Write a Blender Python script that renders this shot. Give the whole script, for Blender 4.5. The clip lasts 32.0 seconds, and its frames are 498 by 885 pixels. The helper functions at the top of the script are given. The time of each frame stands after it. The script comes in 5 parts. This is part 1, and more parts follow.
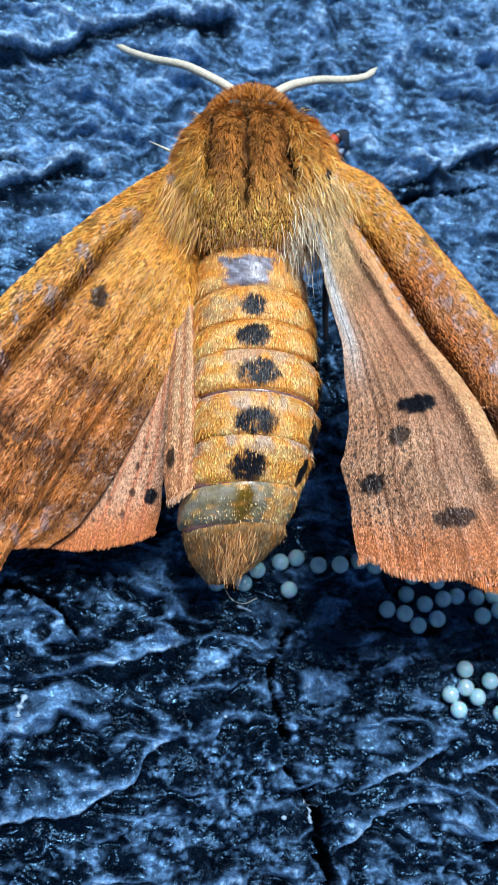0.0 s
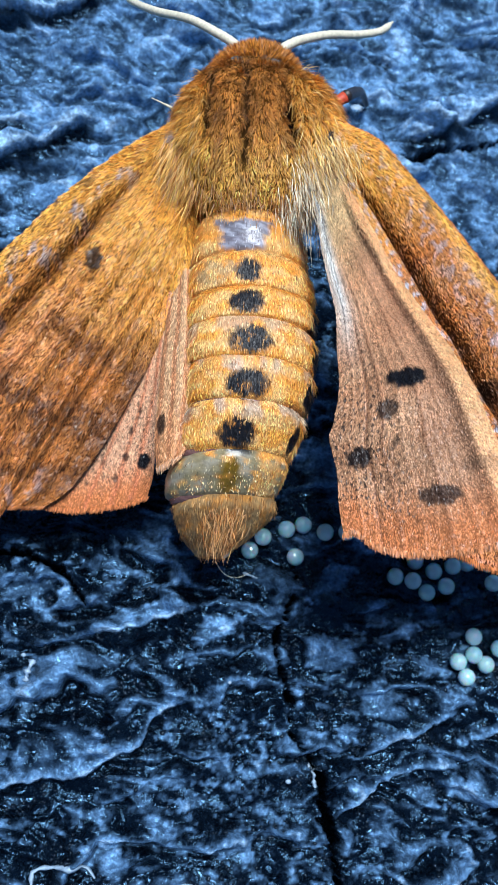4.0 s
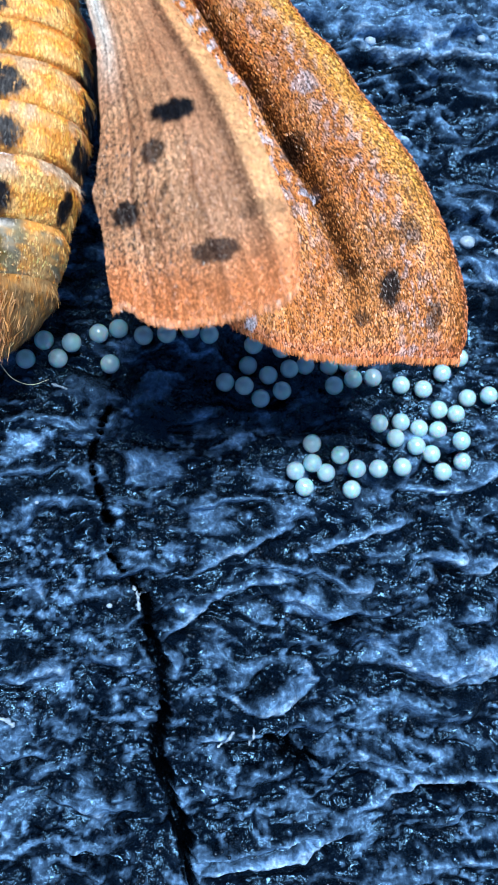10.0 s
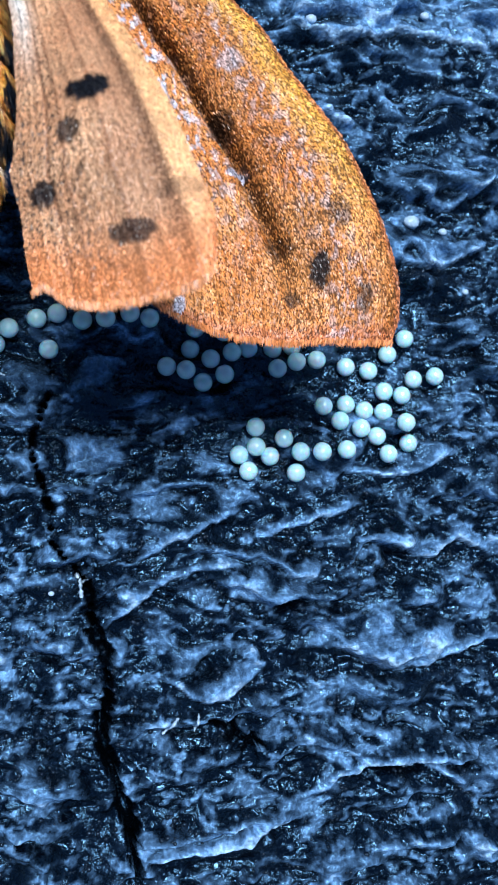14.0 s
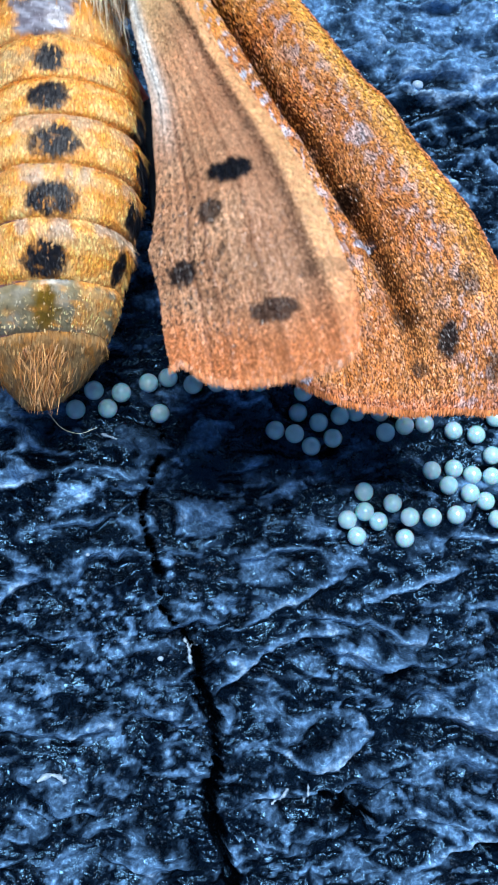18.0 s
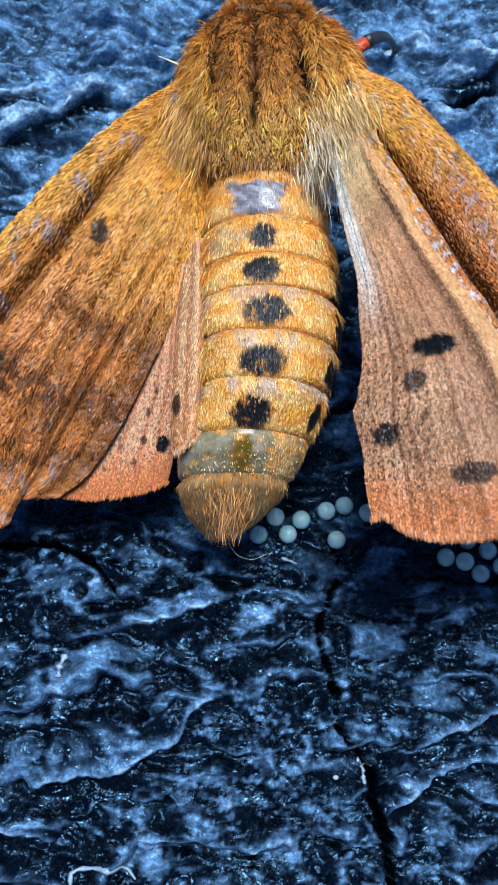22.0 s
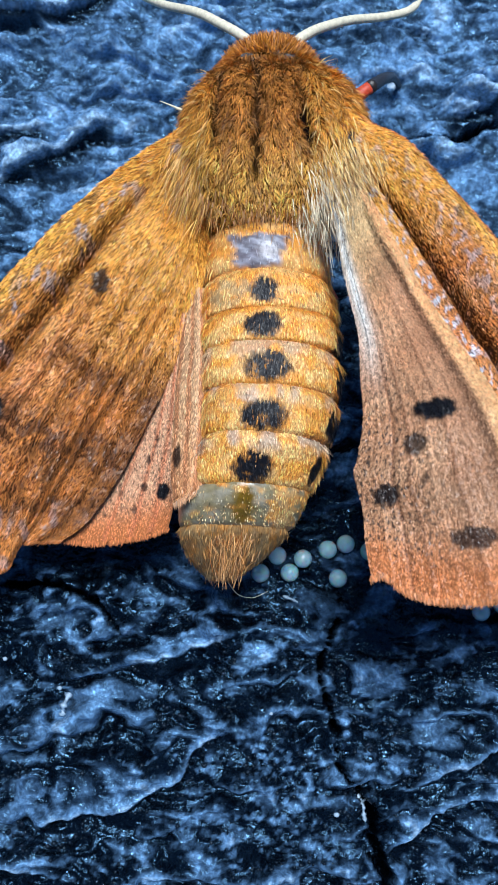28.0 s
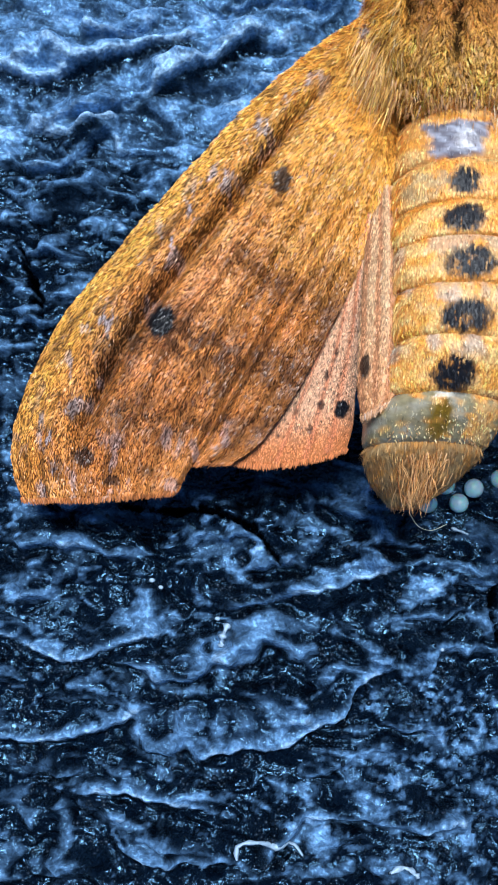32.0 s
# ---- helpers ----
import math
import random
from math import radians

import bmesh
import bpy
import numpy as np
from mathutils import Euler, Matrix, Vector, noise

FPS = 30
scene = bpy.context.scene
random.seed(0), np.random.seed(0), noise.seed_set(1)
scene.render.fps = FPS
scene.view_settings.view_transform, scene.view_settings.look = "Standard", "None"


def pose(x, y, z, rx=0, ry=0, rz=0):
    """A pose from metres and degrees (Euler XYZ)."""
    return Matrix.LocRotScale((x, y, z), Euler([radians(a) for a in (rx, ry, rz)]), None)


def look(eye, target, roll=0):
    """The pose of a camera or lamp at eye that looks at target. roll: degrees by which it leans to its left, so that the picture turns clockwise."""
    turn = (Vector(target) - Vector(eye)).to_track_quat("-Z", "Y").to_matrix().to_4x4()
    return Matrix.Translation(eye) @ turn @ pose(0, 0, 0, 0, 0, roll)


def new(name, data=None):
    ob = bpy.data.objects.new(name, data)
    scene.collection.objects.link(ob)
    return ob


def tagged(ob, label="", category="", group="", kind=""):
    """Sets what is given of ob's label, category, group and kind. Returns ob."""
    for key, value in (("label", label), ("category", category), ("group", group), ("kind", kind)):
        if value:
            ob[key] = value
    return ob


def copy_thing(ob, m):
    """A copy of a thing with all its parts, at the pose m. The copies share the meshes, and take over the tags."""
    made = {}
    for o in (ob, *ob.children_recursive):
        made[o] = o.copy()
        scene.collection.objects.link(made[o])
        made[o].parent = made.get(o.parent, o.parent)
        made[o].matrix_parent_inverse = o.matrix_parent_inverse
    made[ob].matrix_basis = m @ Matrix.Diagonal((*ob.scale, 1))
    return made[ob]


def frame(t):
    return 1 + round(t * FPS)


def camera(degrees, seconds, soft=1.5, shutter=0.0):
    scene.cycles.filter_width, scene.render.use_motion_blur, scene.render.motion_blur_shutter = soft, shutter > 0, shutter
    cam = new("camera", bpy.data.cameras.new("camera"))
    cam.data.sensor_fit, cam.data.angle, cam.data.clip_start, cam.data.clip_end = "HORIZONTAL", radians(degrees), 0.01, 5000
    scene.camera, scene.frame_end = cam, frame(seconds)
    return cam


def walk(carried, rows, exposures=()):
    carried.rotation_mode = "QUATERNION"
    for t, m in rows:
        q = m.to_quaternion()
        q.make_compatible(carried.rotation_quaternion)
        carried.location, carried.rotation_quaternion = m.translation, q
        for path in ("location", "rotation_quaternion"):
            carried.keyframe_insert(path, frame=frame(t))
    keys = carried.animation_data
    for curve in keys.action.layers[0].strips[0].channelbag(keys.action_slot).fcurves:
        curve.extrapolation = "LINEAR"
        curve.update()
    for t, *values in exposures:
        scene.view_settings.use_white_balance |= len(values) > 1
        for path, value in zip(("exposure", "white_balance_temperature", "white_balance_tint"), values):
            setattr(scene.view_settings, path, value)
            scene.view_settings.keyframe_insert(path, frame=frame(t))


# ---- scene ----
MM = 0.001  # all the plan's lengths are in millimetres
cam = camera(30.00, 32.0, soft=0.8)
cam.data.dof.use_dof, cam.data.dof.focus_distance, cam.data.dof.aperture_fstop = True, 0.0383, 200.0
PATH = [
    (0, pose(-0.011290, -0.006231, 0.046239, 16.277, -11.557, 1.112)),
    (0.5, pose(-0.011004, -0.005959, 0.046060, 15.718, -11.071, 0.812)),
    (1, pose(-0.010784, -0.005859, 0.046201, 15.447, -10.680, 0.833)),
    (1.5, pose(-0.010242, -0.005759, 0.046541, 15.184, -9.834, 1.096)),
    (2, pose(-0.009702, -0.005712, 0.046955, 15.005, -9.065, 1.549)),
    (2.5, pose(-0.009718, -0.005729, 0.047246, 14.780, -9.090, 1.323)),
    (4.5, pose(-0.008287, -0.005365, 0.045758, 12.282, -8.148, 1.749)),
    (5, pose(-0.007476, -0.005665, 0.044764, 10.927, -8.194, 1.452)),
    (5.5, pose(-0.006353, -0.006168, 0.044376, 9.504, -8.999, 0.957)),
    (6, pose(-0.004491, -0.007191, 0.043455, 8.325, -9.198, 0.649)),
    (6.5, pose(-0.003836, -0.007867, 0.043042, 7.319, -10.971, -0.387)),
    (7, pose(-0.003232, -0.008412, 0.044363, 6.917, -10.607, -0.638)),
    (7.5, pose(-0.002504, -0.008826, 0.043575, 6.935, -10.946, -1.188)),
    (8, pose(-0.001934, -0.008594, 0.043177, 6.842, -10.757, -1.255)),
    (8.5, pose(-0.002085, -0.008025, 0.042042, 6.385, -10.759, -1.251)),
    (9, pose(-0.001753, -0.008002, 0.041832, 5.894, -11.106, -1.262)),
    (9.5, pose(-0.001821, -0.007850, 0.041304, 5.815, -11.288, -1.341)),
    (10, pose(-0.001970, -0.007988, 0.042077, 6.218, -11.083, -1.355)),
    (10.5, pose(-0.001445, -0.008285, 0.042865, 5.905, -11.763, -1.717)),
    (11, pose(-0.001359, -0.008381, 0.043032, 6.126, -11.758, -1.768)),
    (11.5, pose(-0.001242, -0.008542, 0.043080, 6.203, -11.912, -1.850)),
    (12, pose(-0.001051, -0.008553, 0.043041, 6.157, -12.123, -2.018)),
    (12.5, pose(-0.000861, -0.008445, 0.043056, 6.128, -12.014, -2.118)),
    (13, pose(-0.000308, -0.008307, 0.042610, 5.680, -11.904, -2.069)),
    (13.5, pose(-0.000174, -0.008293, 0.042416, 5.518, -12.170, -2.172)),
    (14, pose(-0.000055, -0.008163, 0.042070, 5.632, -11.969, -2.286)),
    (14.5, pose(0.000152, -0.008132, 0.042369, 5.740, -11.879, -2.191)),
    (16.5, pose(0.000721, -0.009169, 0.042315, 8.506, -10.332, -2.357)),
    (17, pose(-0.000279, -0.008101, 0.042267, 7.545, -10.215, -2.048)),
    (17.5, pose(-0.001693, -0.007287, 0.042097, 7.702, -9.599, -1.647)),
    (18, pose(-0.002722, -0.006767, 0.041592, 7.686, -9.094, -1.527)),
    (18.5, pose(-0.003449, -0.006163, 0.041413, 8.036, -7.821, -0.821)),
    (19, pose(-0.004487, -0.005492, 0.041017, 8.684, -6.642, -0.195)),
    (19.5, pose(-0.005213, -0.005249, 0.041675, 10.073, -4.973, 0.447)),
    (20, pose(-0.006261, -0.004375, 0.041683, 10.759, -3.980, 0.691)),
    (20.5, pose(-0.006488, -0.004014, 0.040992, 10.960, -3.082, 0.940)),
    (21, pose(-0.006166, -0.004307, 0.042798, 11.167, -3.216, 0.639)),
    (21.5, pose(-0.006175, -0.004548, 0.043963, 11.565, -3.208, 0.522)),
    (22, pose(-0.006301, -0.004428, 0.044314, 11.640, -2.861, 0.534)),
    (22.5, pose(-0.006023, -0.004503, 0.045224, 11.728, -2.861, 0.527)),
    (23, pose(-0.006164, -0.004609, 0.046272, 12.375, -3.078, 0.481)),
    (23.5, pose(-0.006638, -0.003607, 0.046338, 12.518, -3.013, 0.654)),
    (24, pose(-0.005185, -0.002843, 0.045862, 12.549, -1.417, 1.116)),
    (24.5, pose(-0.004773, -0.002919, 0.046457, 13.247, -0.597, 1.586)),
    (25, pose(-0.005334, -0.001771, 0.048244, 13.095, -0.951, 1.487)),
    (25.5, pose(-0.005119, -0.001122, 0.046970, 12.178, -1.666, 1.244)),
    (27.5, pose(-0.005859, -0.001539, 0.045423, 10.790, -2.259, 0.793)),
    (28, pose(-0.006224, -0.001868, 0.045099, 10.621, -2.559, 0.605)),
    (28.5, pose(-0.006519, -0.002333, 0.044884, 10.495, -2.249, 0.624)),
    (29, pose(-0.006701, -0.002555, 0.044083, 10.027, -1.139, 0.867)),
    (29.5, pose(-0.007365, -0.002835, 0.042978, 9.620, -0.694, 0.844)),
    (30, pose(-0.008179, -0.003150, 0.042130, 9.309, 0.417, 1.133)),
    (30.5, pose(-0.010817, -0.004026, 0.041867, 9.437, -0.048, 0.962)),
    (31, pose(-0.011003, -0.004584, 0.042016, 10.018, 1.527, 1.975)),
    (31.5, pose(-0.011024, -0.004469, 0.042431, 9.883, 2.048, 2.329)),
    (32, pose(-0.010801, -0.004236, 0.042281, 9.516, 1.116, 1.749)),
]
walk(cam, PATH, [(0, 0.03, 6150, 9), (2.5, 0.04, 6150, 9), (8, 0.22, 6150, 9), (14, 0.36, 6150, 9), (17, 0.24, 6150, 9), (20, 0.06, 6150, 9), (24, -0.04, 6150, 9), (28, -0.04, 6150, 9), (30, 0.1, 6150, 9), (32, 0.18, 6150, 9)])

# ---- world and light: a soft bright sky, the sun veiled and high behind the top of the plan
world = bpy.data.worlds.new("sky")
scene.world = world
world.use_nodes = True
wn = world.node_tree
bg = wn.nodes["Background"]
sky = wn.nodes.new("ShaderNodeTexSky")
sky.sky_type, sky.sun_disc = "NISHITA", False
sky.dust_density, sky.ozone_density = 0.0, 5.0
SUN_UP = 74.0
sky.sun_elevation, sky.sun_rotation = radians(SUN_UP), radians(0)
wn.links.new(sky.outputs["Color"], bg.inputs["Color"])
bg.inputs["Strength"].default_value = 0.065
sun = new("sun", bpy.data.lights.new("sun", "SUN"))
sun.data.energy, sun.data.angle, sun.data.color = 5.0, radians(20), (0.93, 0.97, 1.0)
sun.matrix_world = look((0, math.cos(radians(SUN_UP)), math.sin(radians(SUN_UP))), (0, 0, 0))

# ---- small tools
RNG = np.random.default_rng(7)


def lattice_noise(x, y, seed=0):
    """Smooth gradient noise of arrays x and y, about -0.7 to 0.7."""
    x, y = np.asarray(x, float), np.asarray(y, float)
    xi, yi = np.floor(x).astype(np.int64), np.floor(y).astype(np.int64)
    fx, fy = x - xi, y - yi
    ux, uy = fx * fx * fx * (fx * (fx * 6 - 15) + 10), fy * fy * fy * (fy * (fy * 6 - 15) + 10)

    def corner(ix, iy, dx, dy):
        h = (ix * 374761393 + iy * 668265263 + seed * 2246822519) & 0xFFFFFFFF
        h = ((h ^ (h >> 13)) * 1274126177) & 0xFFFFFFFF
        a = ((h ^ (h >> 16)) & 0xFFFF) / 65536.0 * 2 * np.pi
        return np.cos(a) * dx + np.sin(a) * dy

    top = corner(xi, yi, fx, fy) * (1 - ux) + corner(xi + 1, yi, fx - 1, fy) * ux
    low = corner(xi, yi + 1, fx, fy - 1) * (1 - ux) + corner(xi + 1, yi + 1, fx - 1, fy - 1) * ux
    return top * (1 - uy) + low * uy


def clouds(x, y, seed=0, octaves=4, gain=0.5):
    s, a = 0, 1.0
    for k in range(octaves):
        s = s + a * lattice_noise(x * 2**k, y * 2**k, seed + 17 * k)
        a *= gain
    return s


def smooth(a, b, v):
    t = np.clip((v - a) / (b - a), 0, 1)
    return t * t * (3 - 2 * t)


def blend(c, d, k):
    k = np.asarray(k)[..., None]
    return np.asarray(c) * (1 - k) + np.asarray(d) * k


def mesh_of(name, verts, faces, material, colours=None, is_smooth=True):
    """A mesh from millimetre vertices, with an optional colour on every vertex."""
    me = bpy.data.meshes.new(name)
    verts = np.asarray(verts, np.float32) * MM
    if isinstance(faces, np.ndarray):
        n, k = faces.shape
        me.vertices.add(len(verts))
        me.vertices.foreach_set("co", verts.ravel())
        me.loops.add(n * k)
        me.loops.foreach_set("vertex_index", faces.astype(np.int32).ravel())
        me.polygons.add(n)
        me.polygons.foreach_set("loop_start", np.arange(0, n * k, k, dtype=np.int32))
        me.update(calc_edges=True)
        me.validate()
    else:
        me.from_pydata(verts.tolist(), [], faces)
    if colours is not None:
        layer = me.color_attributes.new("Col", "FLOAT_COLOR", "POINT")
        c = np.ones((len(verts), 4), np.float32)
        c[:, :3] = np.clip(colours, 0, 1)
        layer.data.foreach_set("color", c.ravel())
    me.polygons.foreach_set("use_smooth", np.full(len(me.polygons), is_smooth))
    me.materials.append(material)
    return me


def part(name, me, parent, label="", kind=""):
    ob = new(name, me)
    ob.parent = parent
    return tagged(ob, label, kind=kind)


def spline(points, n):
    """n points along a smooth curve through the control points, evenly spaced."""
    p = np.asarray(points, float)
    q = np.vstack([2 * p[0] - p[1], p, 2 * p[-1] - p[-2]])
    out = []
    for i in range(len(p) - 1):
        t = np.linspace(0, 1, 24, endpoint=False)[:, None]
        a, b, c, d = q[i : i + 4]
        out.append(0.5 * (2 * b + (c - a) * t + (2 * a - 5 * b + 4 * c - d) * t**2 + (3 * b - a - 3 * c + d) * t**3))
    out = np.vstack(out + [p[-1:]])
    s = np.r_[0, np.cumsum(np.linalg.norm(np.diff(out, axis=0), axis=1))]
    return np.stack([np.interp(np.linspace(0, s[-1], n), s, out[:, k]) for k in range(out.shape[1])], 1)


def grid_faces(nu, nv, wrap=False):
    i, j = np.meshgrid(np.arange(nu - 1), np.arange(nv if wrap else nv - 1), indexing="ij")
    k = (j + 1) % nv
    return np.stack([i * nv + j, (i + 1) * nv + j, (i + 1) * nv + k, i * nv + k], -1).reshape(-1, 4)


def hairs(name, roots, normals, along, length, width, colours, material, lift=0.35, droop=0.0, spread=0.25, shade=0.3):
    """Tapered curved hairs: each one five vertices, a quad and a tip. along: the way they lie; lift: how far they stand off."""
    n = len(roots)
    length, width = np.broadcast_to(length, n)[:, None], np.broadcast_to(width, n)[:, None]
    d = along + RNG.normal(0, spread, (n, 3)) + normals * np.broadcast_to(lift, n)[:, None]
    d /= np.linalg.norm(d, axis=1, keepdims=True)
    side = np.cross(d, normals + RNG.normal(0, 0.35, (n, 3)))
    side /= np.linalg.norm(side, axis=1, keepdims=True) + 1e-9
    mid = roots + d * length * 0.5
    tip = roots + d * length + (along * 0.15 - normals * 0.22 * np.broadcast_to(lift, n)[:, None] + np.array([0, 0, -droop])) * length
    v = np.stack([roots - side * width / 2, roots + side * width / 2, mid + side * width * 0.42, mid - side * width * 0.42, tip], 1).reshape(-1, 3)
    b = (np.arange(n) * 5)[:, None]
    tri = np.concatenate([b + [[0, 1, 2]], b + [[0, 2, 3]], b + [[3, 2, 4]]], 0)
    tones = np.asarray(colours) * RNG.normal(1.0, shade, (n, 1)).clip(0.3, 1.9)
    return mesh_of(name, v, tri, material, np.repeat(tones, 5, 0))


# ---- materials
def node_material(name):
    m = bpy.data.materials.new(name)
    m.use_nodes = True
    t = m.node_tree
    return m, t, t.nodes["Principled BSDF"]


def link_noise(t, scale, detail=4.0, rough=0.6, stretch=(1, 1, 1)):
    co, mp, nz = t.nodes.new("ShaderNodeTexCoord"), t.nodes.new("ShaderNodeMapping"), t.nodes.new("ShaderNodeTexNoise")
    mp.inputs["Scale"].default_value = stretch
    nz.inputs["Scale"].default_value, nz.inputs["Detail"].default_value, nz.inputs["Roughness"].default_value = scale, detail, rough
    t.links.new(co.outputs["Object"], mp.inputs["Vector"])
    t.links.new(mp.outputs["Vector"], nz.inputs["Vector"])
    return nz


def ramp(t, source, a, b, low, high):
    r = t.nodes.new("ShaderNodeMapRange")
    r.inputs["From Min"].default_value, r.inputs["From Max"].default_value = a, b
    r.inputs["To Min"].default_value, r.inputs["To Max"].default_value = low, high
    t.links.new(source, r.inputs["Value"])
    return r.outputs["Result"]


def scaled_colour(t, colour_socket, factor_socket):
    mx = t.nodes.new("ShaderNodeVectorMath")
    mx.operation = "SCALE"
    t.links.new(colour_socket, mx.inputs[0])
    t.links.new(factor_socket, mx.inputs["Scale"])
    return mx.outputs["Vector"]


def add_bump(t, b, sources, distance):
    last = None
    for height, strength in sources:
        bp = t.nodes.new("ShaderNodeBump")
        bp.inputs["Strength"].default_value, bp.inputs["Distance"].default_value = strength, distance
        t.links.new(height, bp.inputs["Height"])
        if last:
            t.links.new(last, bp.inputs["Normal"])
        last = bp.outputs["Normal"]
    t.links.new(last, b.inputs["Normal"])


def coloured(name, rough, stretch, scale, amount, bump, sheen=0.0, specular=0.4):
    """A surface that takes its colour from the vertices, with a fine grain of its own."""
    m, t, b = node_material(name)
    at = t.nodes.new("ShaderNodeAttribute")
    at.attribute_name = "Col"
    fine, broad = link_noise(t, scale, 5, 0.65, stretch), link_noise(t, scale * 0.08, 3)
    k = t.nodes.new("ShaderNodeMath")
    k.operation = "MULTIPLY"
    t.links.new(ramp(t, fine.outputs["Fac"], 0.3, 0.7, 1 - amount, 1 + amount), k.inputs[0])
    t.links.new(ramp(t, broad.outputs["Fac"], 0.3, 0.7, 0.85, 1.15), k.inputs[1])
    t.links.new(scaled_colour(t, at.outputs["Color"], k.outputs["Value"]), b.inputs["Base Color"])
    b.inputs["Roughness"].default_value, b.inputs["Specular IOR Level"].default_value = rough, specular
    b.inputs["Sheen Weight"].default_value = sheen
    if bump:
        add_bump(t, b, [(fine.outputs["Fac"], bump)], 0.00008)
    return m


def plain(name, colour, rough, scale=2500.0, amount=0.2, bump=0.15, **more):
    m, t, b = node_material(name)
    nz = link_noise(t, scale, 4)
    rgb = t.nodes.new("ShaderNodeRGB")
    rgb.outputs[0].default_value = (*colour, 1)
    t.links.new(scaled_colour(t, rgb.outputs[0], ramp(t, nz.outputs["Fac"], 0.3, 0.7, 1 - amount, 1 + amount)), b.inputs["Base Color"])
    b.inputs["Roughness"].default_value = rough
    add_bump(t, b, [(nz.outputs["Fac"], bump)], 0.00005)
    for key, value in more.items():
        b.inputs[key.replace("_", " ")].default_value = value
    return m


def ground_material():
    """Old glossy blue-black paint; its pale sheen is painted in through the vertex colours."""
    m, t, b = node_material("weathered dark paint with painted sheen")
    at = t.nodes.new("ShaderNodeAttribute")
    at.attribute_name = "Col"
    grit, grain = link_noise(t, 2600, 3, 0.6), link_noise(t, 6000, 2, 0.5)
    k = t.nodes.new("ShaderNodeMath")
    k.operation = "MULTIPLY"
    t.links.new(ramp(t, grit.outputs["Fac"], 0.34, 0.64, 0.55, 1.45), k.inputs[0])
    t.links.new(ramp(t, grain.outputs["Fac"], 0.36, 0.64, 0.75, 1.25), k.inputs[1])
    t.links.new(scaled_colour(t, at.outputs["Color"], k.outputs["Value"]), b.inputs["Base Color"])
    t.links.new(ramp(t, grain.outputs["Fac"], 0.35, 0.65, 0.18, 0.33), b.inputs["Roughness"])
    b.inputs["Specular IOR Level"].default_value = 0.6
    b.inputs["Specular Tint"].default_value = (0.27, 0.6, 1.0, 1)
    add_bump(t, b, [(ramp(t, grain.outputs["Fac"], 0.45, 0.7, 0.0, 1.0), 0.3), (grit.outputs["Fac"], 0.4)], 0.00012)
    return m


PAINT = ground_material()
FUR = coloured("moth fur", 0.45, (1, 1, 1), 3000, 0.12, 0, specular=0.4)
SCALES = coloured("wing scales", 0.36, (1, 1, 1), 6000, 0.15, 0, specular=0.4)
WING = coloured("scaled wing skin", 0.6, (1.6, 0.6, 1), 7000, 0.4, 0.6, specular=0.2)
BED = coloured("fur bed with painted shade", 0.9, (1, 1, 1), 5000, 0.4, 0.4, specular=0.08)
SKIN = coloured("scaled abdomen skin", 0.5, (2.2, 0.5, 1), 5000, 0.3, 0.5)
CREAM = plain("cream antenna", (0.72, 0.66, 0.5), 0.5, 6000)
SCARLET = plain("red leg hair", (0.55, 0.06, 0.02), 0.5, 8000, 0.35, 0.5)
BLACK_LEG = plain("black leg", (0.02, 0.015, 0.015), 0.4, 8000, 0.3, 0.4)
PEARL = plain("pearly egg shell", (0.40, 0.635, 0.70), 0.3, 9000, 0.06, 0.0, Subsurface_Weight=0.6, Subsurface_Scale=0.0003, Coat_Weight=1.0, Coat_Roughness=0.05, Coat_IOR=1.9)
BARE = coloured("bare glossy skin", 0.28, (1, 1, 1), 2500, 0.3, 0.5, specular=0.5)
MEMBRANE = plain("mauve membrane", (0.2, 0.1, 0.09), 0.22, 5000, 0.3, 0.3)
BEAD = plain("glossy paint bead", (0.003, 0.006, 0.012), 0.24, 4000, 0.3, 0.0, Specular_IOR_Level=0.6, Specular_Tint=(0.55, 0.78, 1.0, 1.0))
GREY_PLATE = plain("grey bare plate", (0.16, 0.15, 0.15), 0.25, 3000, 0.5, 0.5)
FLAKE = plain("pale paint flake", (0.3, 0.42, 0.55), 0.45, 5000, 0.3, 0.5)

# ---- the ground: one weathered sheet with terraces, lips and two cracks
EGGS = [
    (6.6, 1.0), (7.9, 0.8), (6.4, 0.1), (7.3, -0.4), (8.3, -0.1), (9.1, 0.1), (10.3, 0.1), (11.2, 0.2), (5.25, -0.75), (6.1, -0.95), (6.9, -1.5),
    (7.9, -1.15), (10.4, -0.9), (11.3, -0.6), (12.3, -0.5), (13.8, -0.8), (14.9, -1.0), (15.9, -0.2), (16.7, 0.5), (17.2, -1.4), (18.2, -1.3),
    (15.6, -2.0), (16.5, -2.2), (12.5, -2.7), (13.7, -2.6), (14.6, -2.9), (15.5, -3.0), (13.3, -3.4), (14.2, -3.8), (15.1, -4.15), (16.3, -3.6),
    (16.7, -4.5), (15.6, -5.0), (9.2, -3.65), (9.2, -4.55), (8.4, -4.9),
]
EGGS += [
    (9.85, -5.0), (8.8, -5.65), (10.5, -4.2), (11.2, -4.85), (12.1, -4.9), (13.4, -4.8), (11.0, -5.8), (-0.5, 1.35), (0.4, 1.65), (1.5, 1.3),
    (2.5, 1.3), (3.6, 1.6), (4.5, 1.4), (0.0, 0.0), (-1.7, 0.9), (-2.3, 0.25), (-2.9, 1.05), (-3.7, 0.2),
]
